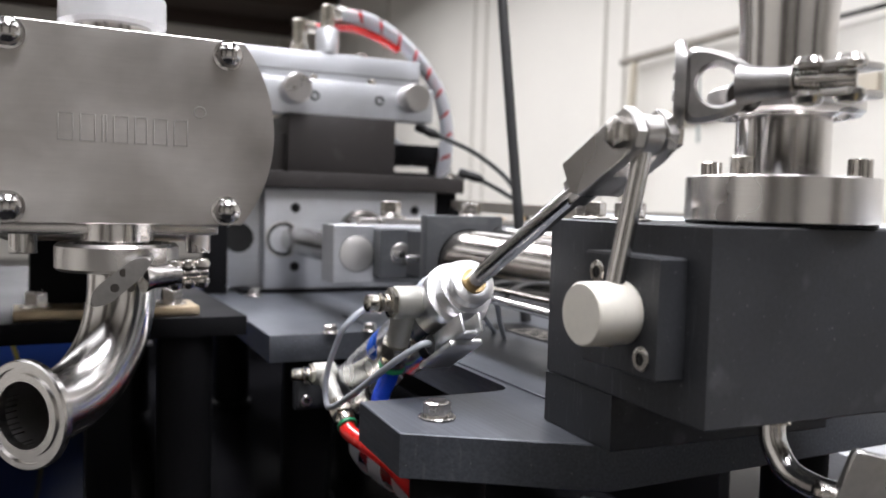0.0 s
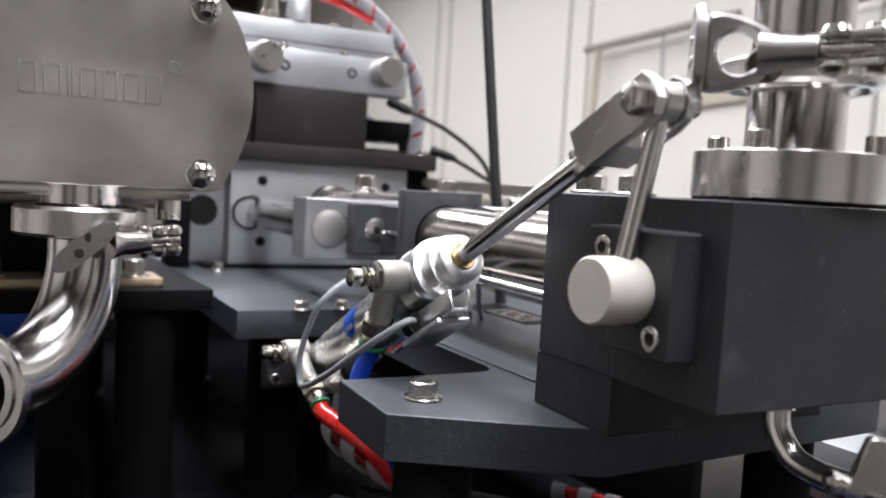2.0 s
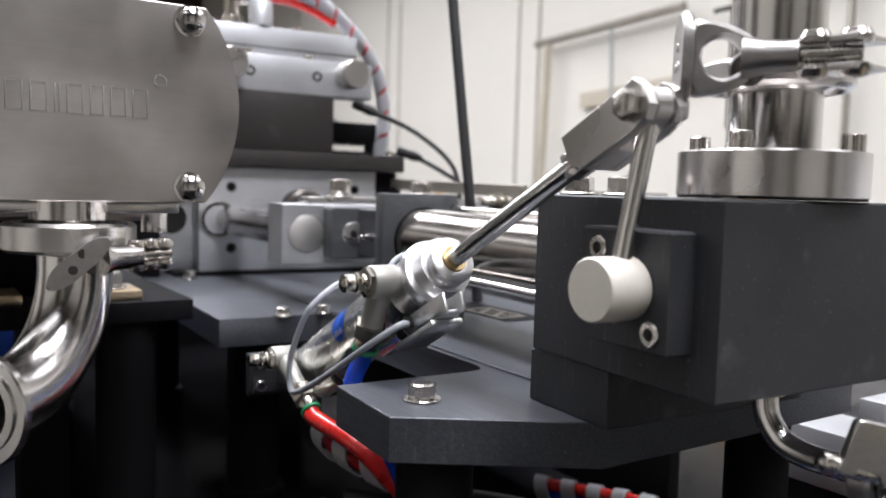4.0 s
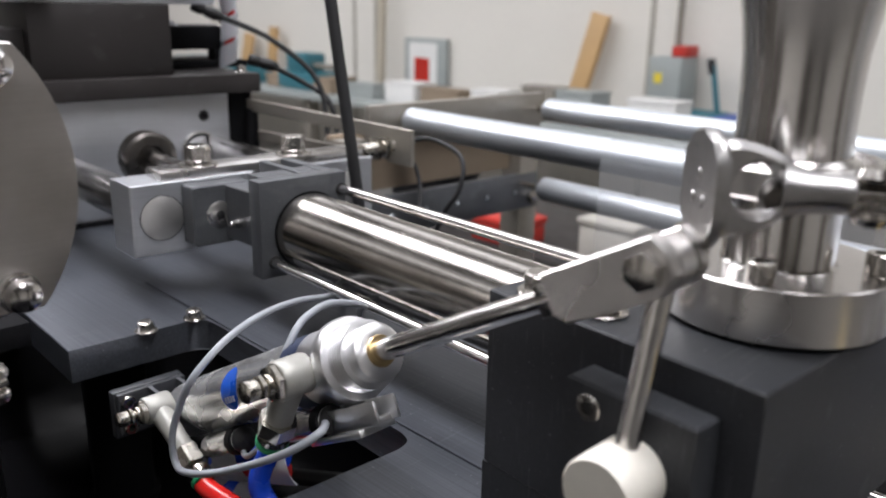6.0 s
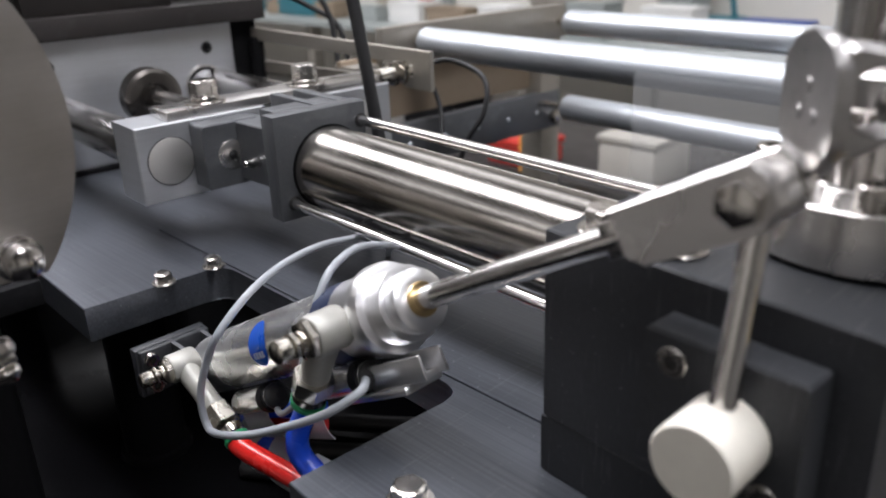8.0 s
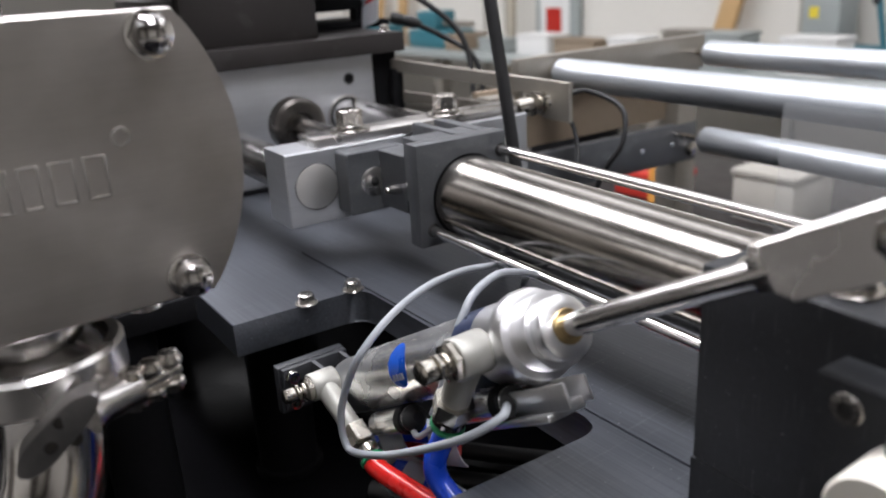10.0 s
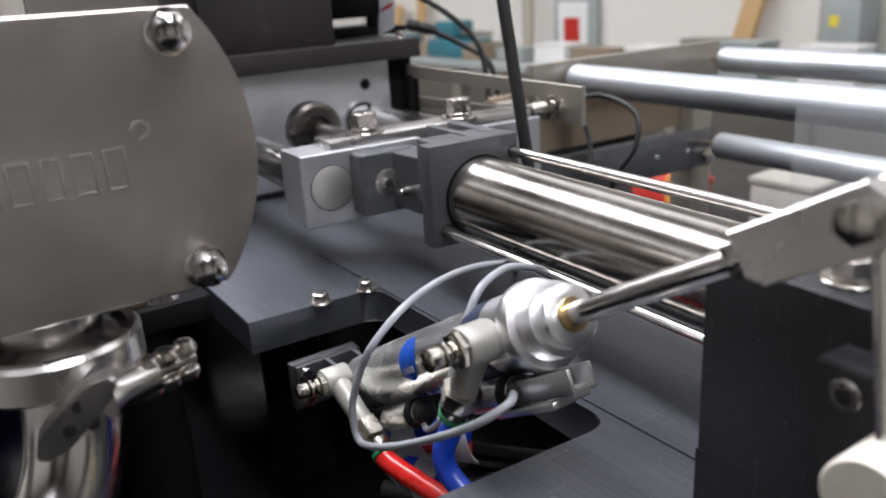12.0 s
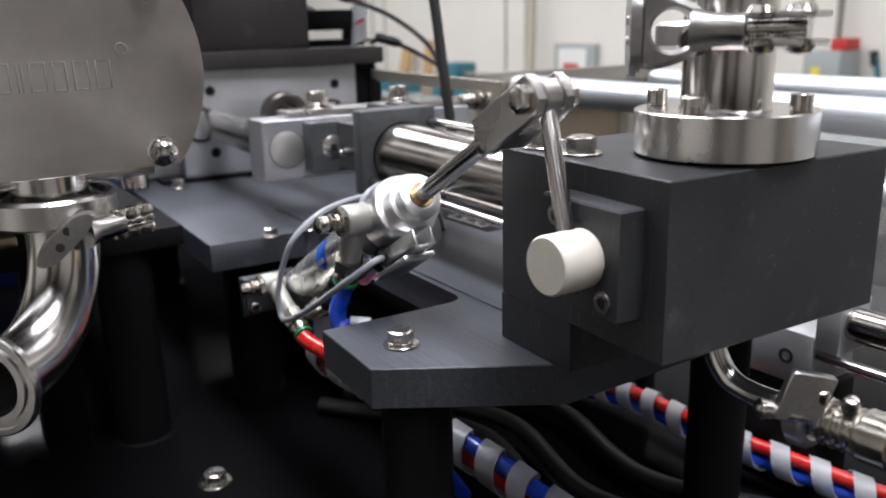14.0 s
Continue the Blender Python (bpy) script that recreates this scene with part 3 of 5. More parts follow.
        for sgn in (-1, 1):
            part("hinge_pin", lathe(q + Vector((0, 0, sgn * 0.004)), (0, 0, sgn), [(0.0045, 0), (0.0065, 0.001), (0.007, 0.003), (0.0055, 0.006), (0.0, 0.0072)], 20), BOLT, cl)
    q = p0 + side * 0.034
    for sgn in (-1, 1):
        part("hinge_lug", box(q.x - 0.011, q.x + 0.012, q.y - 0.004, q.y + 0.02, q.z + sgn * 0.006 - 0.0016, q.z + sgn * 0.006 + 0.0016, 0.001), STEEL, cl)
    part("inner_nut", lathe((-0.1385, 0.345, 1.079), (0.3, -0.9, 0), [(0.0, 0), (0.008, 0), (0.0075, 0.006), (0.005, 0.009), (0.0, 0.01)], 20), DARK_STEEL, cl)


inlet_stack()


def outlet_pipe():
    o = thing("outlet_pipe", (-0.141, 0.375, 0.88), "small polished tube elbow under the valve block with a clamp", "pipe")
    part("boss", lathe((-0.143, 0.378, 0.930), (0, 0, -1), [(0.013, 0), (0.013, 0.003), (0.009, 0.0035), (0.009, 0.0075), (0.0, 0.0075)], 28), NICKEL, o)
    pts = [(-0.143, 0.378, 0.924), (-0.141, 0.378, 0.912), (-0.133, 0.379, 0.901), (-0.121, 0.380, 0.897), (-0.106, 0.381, 0.8965), (-0.095, 0.382, 0.8965)]
    part("elbow", sweep(pts, 0.0064, 24), POLISH, o)
    d = Vector((1, 0.05, 0.02)).normalized()
    p = Vector((-0.095, 0.382, 0.8965))
    part("ferrule", lathe(p, d, [(0.0064, 0), (0.0125, 0.003), (0.0125, 0.009), (0.0064, 0.012)], 32), POLISH, o)
    cl = thing("small_pipe_clamp", tuple(p), "small stainless clamp joining the outlet tube", "clamp")
    part("band", ring(p + d * 0.001, d, 0.0118, 0.0165, 0.011, 40, 0.002), STEEL, cl)
    turn = Matrix(((0.832, 0.554, 0), (-0.554, 0.832, 0), (0, 0, 1))).to_4x4()
    at = Matrix.Translation((-0.0822, 0.3687, 0.9161)) @ turn
    fork = rounded([(-0.0084, 0.0108), (-0.0136, -0.0071), (-0.0164, -0.0133), (-0.0085, -0.0160), (-0.0080, -0.0100), (0.0030, -0.0135), (0.0030, -0.0200), (0.0078, -0.0205), (0.0078, -0.0118), (0.0143, 0.0062)], [0.003, 0.003, 0.002, 0.002, 0.001, 0.001, 0.002, 0.002, 0.003, 0.003], 3)
    lev = extrude(fork, -0.0025, 0.0025, "x", 0.0008)
    bmesh.ops.transform(lev, matrix=at, verts=lev.verts)
    lever = part("lever", lev, CAST, cl, "cast forked clamp lever")
    pin = rod((-0.003, -0.0185, -0.0108), (-0.003, 0.0105, -0.0172), 0.0045, 20)
    bmesh.ops.transform(pin, matrix=at, verts=pin.verts)
    part("hinge_pin", pin, BOLT, lever)
    for y, z in ((-0.0185, -0.0108), (0.0105, -0.0172)):
        knob = lathe((-0.003, y, z), (0, -1 if y < 0 else 1, 0), [(0.0050, -0.001), (0.0052, 0.002), (0.0030, 0.0042), (0, 0.0046)], 18)
        bmesh.ops.transform(knob, matrix=at, verts=knob.verts)
        part("pin_head", knob, BOLT, lever)
    for k in (0.012, 0.026):
        part("wing_bolt", lathe(p + d * k + Vector((0.004, -0.006, 0.012)), (0.2, -0.3, 1), [(0.004, 0), (0.0045, 0.004), (0.0030, 0.008), (0, 0.009)], 16), BOLT, cl)
    part("union", lathe(p + d * 0.013, d, [(0.010, 0), (0.010, 0.022), (0.013, 0.023), (0.013, 0.036), (0.011, 0.037), (0.011, 0.06)], 32), NICKEL, o)
    part("hose", rod(p + d * 0.055, p + d * 0.32, 0.0125, 28), YELLOW, o, "yellowish outlet hose")
    for k in range(4):
        part("union_rib", ring(p + d * (0.016 + 0.005 * k), d, 0.009, 0.0117, 0.0022, 28), NICKEL, o)


outlet_pipe()


# ---- the sliding carriage ----
def carriage():
    c = thing("slide_carriage", (-0.682, 0.356, 0.972), "aluminium slide carriage with bolted top bar on round guide rods", "carriage")
    fx = -0.682
    y0, y1, z0, z1 = 0.3305, 0.572, 0.9405, 1.0010
    part("body", extrude([(y0, z0), (y1, z0), (y1, z1), (y0, z1)], fx - 0.044, fx, "x", 0.0010), ALU, c, "machined aluminium block")
    for y in (0.356, 0.538):
        part("guide_rod", rod((fx - 0.46, y, 0.972), (fx - 0.0445, y, 0.972), 0.0180, 40), POLISH, c, "ground steel guide rod")
        part("rod_end", lathe((fx + 0.0002, y, 0.9715), (1, 0, 0), [(0.0185, 0), (0.0185, 0.0004), (0.0182, 0.0006), (0, 0.0006)], 44), ROD_END, c, "brushed round rod end")
        part("rod_seam", ring((fx + 0.0001, y, 0.9715), (1, 0, 0), 0.0186, 0.0192, 0.0004, 44, 0.0001), HOLE, c)
    part("top_bar", box(fx - 0.036, fx - 0.0025, y0 + 0.028, y1 + 0.01, z1, z1 + 0.0075, 0.0010), STEEL, c, "steel top bar")
    for y in (0.398, 0.493):
        bx = fx - 0.017
        b = part("bolt", hexagon((bx, y, z1 + 0.0135), (0, 0, 1), 0.019, 0.0118, 0.4), BOLT, c, "stainless hex bolt")
        part("spring_washer", ring((bx, y, z1 + 0.0098), (0, 0, 1), 0.006, 0.0115, 0.0032), BOLT, b)
        part("washer", ring((bx, y, z1 + 0.0075), (0, 0, 1), 0.006, 0.0168, 0.0021), BOLT, b)
        part("crown", lathe((bx, y, z1 + 0.0252), (0, 0, 1), [(0.0083, 0), (0.008, 0.0005), (0, 0.0006)], 28), BOLT, b)
    part("drive_shaft", lathe((fx - 0.0445, 0.425, 0.986), (-1, 0, 0), [(0.0095, 0), (0.0095, 0.150)], 32), POLISH, c, "ground drive shaft")
    part("collar", lathe((fx - 0.185, 0.425, 0.986), (-1, 0, 0), [(0.0125, 0.004), (0.0150, 0), (0.024, 0.0), (0.0255, 0.001), (0.0285, 0.003), (0.0285, 0.020), (0.026, 0.022), (0, 0.022)], 44), DARK_STEEL, c, "dark round shaft collar")
    part("bore", lathe((fx - 0.009, 0.452, z1 + 0.0003), (0, 0, 1), [(0.014, 0), (0.014, 0.0004), (0, 0.0004)], 28), HOLE, c)
    # grey coupling block screwed to the carriage face
    blk = part("coupling_block", extrude(rounded([(0.3735, 0.9475), (0.4225, 0.9475), (0.4225, 0.9985), (0.3735, 0.9985)], [0.003] * 4, 3), fx, fx + 0.022, "x", 0.001), YOKE, c, "grey coupling block")
    ear = [(fx + 0.0215, 0.4025), (fx + 0.060, 0.4045), (fx + 0.060, 0.4275), (fx, 0.4275), (fx, 0.4235)]
    part("coupling_ear", extrude(ear, 0.9515, 0.9975, "z", 0.0008), YOKE, c, "grey coupling block")
    part("flat_screw", lathe((fx + 0.0221, 0.3965, 0.9725), (1, 0, 0), [(0.0118, 0), (0.0118, 0.0004), (0.0108, 0.0010), (0, 0.0010)], 36), STEEL, blk, "countersunk screw")
    part("socket", hexagon((fx + 0.0231, 0.3965, 0.9725), (1, 0, 0), 0.0075, 0.0004), HOLE, blk)
    part("ball_pin", lathe((fx + 0.050, 0.4035, 0.970), (0.25, -0.95, 0.1), [(0.0040, 0), (0.0040, 0.007), (0.0030, 0.0085), (0.0030, 0.0125), (0.0022, 0.0140), (0, 0.0145)], 20), POLISH, blk, "small grease nipple")
    return c


CARRIAGE = carriage()


def guide_stand():
    g = thing("guide_stand", (-0.95, 0.45, 0.900), "aluminium and dark grey guide stand with upper cross slide", "machine stand")
    fx = -0.917
    part("front_block", box(fx - 0.032, fx, 0.331, 0.577, 0.9055, 1.0405, 0.001), ALU, g, "machined aluminium block")
    for y, z in ((0.372, 1.0145), (0.372, 0.9355), (0.5445, 1.0145), (0.5445, 0.9355)):
        part("screw_hole", ring((fx, y, z), (1, 0, 0), 0.0038, 0.0066, 0.0007, 24, 0.0002), HOLE, g)
        part("hole_floor", lathe((fx, y, z), (1, 0, 0), [(0.0038, 0), (0, 0.0003)], 16), BLACK, g)
    for y in (0.356, 0.538):
        part("bushing", ring((fx, y, 0.972), (1, 0, 0), 0.0222, 0.0245, 0.0012, 40), STEEL, g)
        part("rod_seal", ring((fx, y, 0.972), (1, 0, 0), 0.0184, 0.0222, 0.0006, 40), RUBBER, g)
    part("rear_block", box(fx - 0.075, fx - 0.033, 0.284, 0.612, 0.9055, 1.0405, 0.001), ALU, g, "machined aluminium block")
    part("rear_bore", lathe((fx - 0.033, 0.303, 0.972), (1, 0, 0), [(0.02, 0), (0.02, 0.0004), (0, 0.0004)], 32), HOLE, g)
    part("shoe", box(fx - 0.09, fx + 0.004, 0.30, 0.60, 0.900, 0.9055, 0.0006), BLACK, g)
    for y0, y1 in ((0.256, 0.2835), (0.5775, 0.611)):
        part("column", box(fx - 0.030 if y0 > 0.4 else fx - 0.05, fx + (-0.004 if y0 > 0.4 else 0.0), y0, y1, 0.900, 1.0405, 0.001), BLACK, g)
    part("shelf_plate", box(fx - 0.22, fx + 0.016, 0.29, 0.614, 1.0408, 1.063, 0.001), BROWNISH, g, "dark brownish grey plate")
    part("tower", box(fx - 0.18, fx - 0.008, 0.362, 0.515, 1.0632, 1.1418, 0.001), BROWNISH, g, "dark brownish grey block")
    part("tower_side", box(fx - 0.19, fx - 0.022, 0.338, 0.3615, 1.0632, 1.115, 0.001), BROWNISH, g)
    part("side_rail", box(fx - 0.20, fx - 0.10, 0.516, 0.645, 1.086, 1.1155, 0.001), BLACK, g)
    part("side_post", box(fx - 0.12, fx - 0.10, 0.612, 0.645, 1.0632, 1.086, 0.001), BLACK, g)
    part("side_floor", box(fx - 0.20, fx - 0.09, 0.516, 0.655, 1.0632, 1.072, 0.001), BLACK, g)
    hex_bolt(g, (fx - 0.01, 0.602, 1.063), (0, 0, 1), 0.010, 0.006)
    hex_bolt(g, (fx - 0.11, 0.632, 1.1155), (0, 0, 1), 0.010, 0.006)
    fx = -0.930
    part("cross_bar", box(fx - 0.036, fx, 0.324, 0.574, 1.142, 1.190, 0.0012), ALU, g, "aluminium cross bar")
    for y in (0.369, 0.538):
        part("knob", lathe((fx, y, 1.1725), (1, 0, 0), [(0.0195, 0), (0.0195, 0.030), (0.0185, 0.0315), (0, 0.0315)], 40), STEEL, g, "round steel end stop")
    for y in (0.399, 0.492):
        part("screw_hole", ring((fx, y, 1.1675), (1, 0, 0), 0.004, 0.0068, 0.0007, 24, 0.0002), HOLE, g)
    part("slot", box(fx, fx + 0.0005, 0.553, 0.567, 1.170, 1.1715, 0.0), HOLE, g)
    part("top_plate", box(fx - 0.16, fx - 0.05, 0.31, 0.572, 1.190, 1.236, 0.001), ALU, g, "aluminium top plate")
    part("top_groove", box(fx - 0.0505, fx - 0.0495, 0.31, 0.572, 1.207, 1.2085, 0.0), HOLE, g)
    for y, z, x in ((0.40, 1.190, fx - 0.018), (0.485, 1.190, fx - 0.018)):
        hex_bolt(g, (x, y, z), (0, 0, 1), 0.0111, 0.0066)
    hex_bolt(g, (fx - 0.09, 0.493, 1.236), (0, 0, 1), 0.0143, 0.009)
    return turned(g, -0.917, 0.5445)


guide_stand()


def top_fittings():
    f = thing("air_fitting", (-1.005, 0.437, 1.236), "nickel air fittings on the aluminium top plate", "air fitting")
    part("stem", lathe((-1.0, 0.437, 1.236), (0, 0, 1), [(0.0165, 0), (0.0165, 0.034), (0.015, 0.036), (0, 0.036)], 32), ALU, f)
    part("elbow_body", rod((-1.0, 0.437, 1.272), (-1.0, 0.437, 1.305), 0.0105, 24), NICKEL, f)
    part("elbow_arm", rod((-1.0, 0.437, 1.295), (-1.0, 0.462, 1.297), 0.0095, 24), NICKEL, f)
    part("release_ring", ring((-1.0, 0.461, 1.297), (0, 1, 0), 0.005, 0.009, 0.004), GREEN, f)
    part("rear_nut", hexagon((-1.02, 0.402, 1.236), (0, 0, 1), 0.026, 0.014), NICKEL, f)
    part("rear_body", rod((-1.02, 0.402, 1.25), (-1.02, 0.402, 1.285), 0.0105, 24), NICKEL, f)
    part("rear_arm", rod((-1.02, 0.40, 1.275), (-1.02, 0.425, 1.277), 0.0085, 24), NICKEL, f)
    h = thing("wrapped_hose", (-1.0, 0.5, 1.06), "red air hoses bundled in white spiral wrap", "hose")
    path = [(-1.0, 0.463, 1.297), (-1.0, 0.50, 1.292), (-1.0, 0.545, 1.272), (-1.0, 0.59, 1.236), (-1.0, 0.622, 1.19), (-1.0, 0.635, 1.14), (-1.0, 0.634, 1.10), (-1.0, 0.63, 1.07)]
    part("hose", sweep(path, 0.0075, 16), RED_HOSE, h)
    part("spiral_wrap", helix_band(path, 0.0085, 0.034, 0.0285, 0.0022), WRAP, h)
    p2 = [(-1.02, 0.425, 1.277), (-1.005, 0.47, 1.279), (-1.005, 0.51, 1.272), (-1.0, 0.55, 1.255)]
    part("second_hose", sweep(p2, 0.006, 14), RED_HOSE, h)
    p3 = [(-1.04, 0.56, 1.12), (-1.04, 0.575, 1.112), (-1.04, 0.60, 1.09)]
    part("second_wrap", sweep(p3, 0.008, 14), WRAP, h)


top_fittings()


def stand_cables():
    for i, pts in enumerate(([(-0.985, 0.575, 1.142), (-0.97, 0.60, 1.130), (-0.94, 0.66, 1.10), (-0.90, 0.70, 1.05), (-0.88, 0.70, 0.98), (-0.88, 0.69, 0.94)],
                             [(-0.975, 0.646, 1.075), (-0.96, 0.665, 1.068), (-0.93, 0.70, 1.045), (-0.90, 0.72, 1.02), (-0.885, 0.72, 0.97), (-0.885, 0.71, 0.94)])):
        c = thing("sensor_cable", pts[0], "thin black sensor cable with moulded plug", "cable", "sensor cables")
        part("cable", sweep(pts, 0.0036, 10), RUBBER, c)
        a, b = Vector(pts[0]), Vector(pts[1])
        d = (b - a).normalized()
        part("plug", lathe(a, d, [(0.006, 0), (0.0075, 0.003), (0.0075, 0.014), (0.006, 0.016), (0.0075, 0.018), (0.0075, 0.03), (0.004, 0.04)], 18), RUBBER, c)
    k = thing("hanging_cable", (-0.60, 0.52, 0.93), "thick black cable hanging down behind the barrel", "cable")
    part("cable", sweep([(-0.72, 0.515, 1.75), (-0.685, 0.518, 1.45), (-0.655, 0.52, 1.27), (-0.627, 0.521, 1.12), (-0.606, 0.522, 1.01), (-0.598, 0.523, 0.96), (-0.59, 0.525, 0.902)], 0.0056, 16), RUBBER, k)


stand_cables()


def sensor_bracket():
    b = thing("sensor_bracket", (-0.76, 0.6, 0.99), "flat steel sensor arm with a hooked end and threaded sensor", "bracket")
    prof = [(-0.912, 1.017), (-0.634, 1.0128), (-0.634, 1.000), (-0.655, 1.0012), (-0.655, 0.9945), (-0.645, 0.990), (-0.6115, 0.989), (-0.6115, 1.026), (-0.912, 1.0315)]
    part("arm", extrude(prof, 0.600, 0.606, "y", 0.0006), OLD_FRAME, b)
    part("lower_arm", extrude([(-0.905, 0.980), (-0.70, 0.988), (-0.70, 0.995), (-0.905, 0.993)], 0.606, 0.612, "y"), OLD_FRAME, b)
    part("sensor", lathe((-0.652, 0.625, 1.005), (0.15, -1, 0), [(0.0075, 0), (0.0075, 0.062), (0.0068, 0.064), (0, 0.064)], 24), NICKEL, b, "threaded proximity sensor")
    for y in (0.600, 0.612):
        part("nut", hexagon((-0.650, y - 0.012, 1.005), (0.15, -1, 0), 0.021, 0.007), NICKEL, b)
    part("cable", sweep([(-0.655, 0.63, 1.005), (-0.645, 0.66, 1.008), (-0.60, 0.66, 0.995), (-0.59, 0.65, 0.965), (-0.605, 0.64, 0.935), (-0.62, 0.64, 0.90)], 0.0026, 10), RUBBER, b)
    part("cable", sweep([(-0.662, 0.63, 0.995), (-0.66, 0.65, 0.98), (-0.65, 0.65, 0.955), (-0.64, 0.64, 0.93)], 0.0024, 10), RUBBER, b)
    part("standoff", rod((-0.905, 0.603, 0.90), (-0.905, 0.603, 1.02), 0.008, 18), BLACK, b)


sensor_bracket()


# ---- roller frame behind the machine ----
def roller_frame():
    f = thing("roller_frame", (-0.4, 0.9, 0.0), "zinc plated rollers between weathered steel side bars", "conveyor frame")
    part("upper_bar", box(-0.829, -0.815, 0.725, 1.058, 0.976, 1.0215, 0.001), OLD_FRAME, f)
    part("lower_bar", box(-0.829, -0.815, 0.68, 1.050, 0.845, 0.90, 0.001), YOKE, f)
    part("side_panel", box(-0.850, -0.840, 0.68, 1.02, 0.905, 0.985, 0.001), CARD, f)
    part("side_bar", box(0.55, 0.565, 0.68, 1.058, 0.845, 1.02, 0.001), OLD_FRAME, f)
    for x in (-0.836, 0.557):
        for y in (0.70, 1.030):
            part("leg", box(x - 0.02, x + 0.02, y - 0.02, y + 0.02, 0.0, 0.845 if x > 0 else 0.98, 0.001), OLD_FRAME, f)
    for x0, y, z, r in ((-0.806, 0.783, 1.000, 0.0178), (-0.797, 1.043, 0.998, 0.0172), (-0.766, 1.005, 0.887, 0.0178)):
        n = 0.536 - x0
        ro = part("roller", lathe((x0, y, z), (1, 0, 0), [(r * 0.35, -0.001), (r * 0.8, 0), (r, 0.005), (r, n - 0.005), (r * 0.8, n), (r * 0.35, n + 0.001)], 40), ZINC, f, "zinc plated roller")
        part("axle", rod((-0.816, y, z), (0.551, y, z), 0.0042, 16), BOLT, ro)
        part("end_cap", ring((x0 - 0.0015, y, z), (1, 0, 0), 0.0042, r * 0.72, 0.002, 32), STEEL, ro)
    for k in range(5):
        part("rivet", lathe((-0.815, 0.76 + 0.06 * k, 0.873), (1, 0, 0), [(0.003, 0), (0.002, 0.0015), (0, 0.002)], 12), ZINC, f)
    part("end_bolt", lathe((-0.815, 1.035, 0.862), (1, 0, 0), [(0.010, 0), (0.010, 0.006), (0.006, 0.008), (0, 0.0085)], 20), BOLT, f)
    turned(f, -0.82, 0.85)
    film = thing("plastic_film", (-0.3, 0.9, 0.88), "clear plastic film running over the rollers", "film")
    web = [(0.7635, 0.80), (0.7637, 0.90), (0.7640, 0.996), (0.769, 1.012), (0.779, 1.0182), (0.791, 1.0175), (1.03, 0.9825), (1.043, 0.9800)]
    bm = bmesh.new()
    rows = [[bm.verts.new((x, y, z)) for y, z in web] for x in (-0.478, 0.30)]
    for i in range(len(web) - 1):
        bm.faces.new((rows[0][i], rows[0][i + 1], rows[1][i + 1], rows[1][i]))
    part("web", bm, FILM, film)
    turned(film, -0.82, 0.85)


roller_frame()


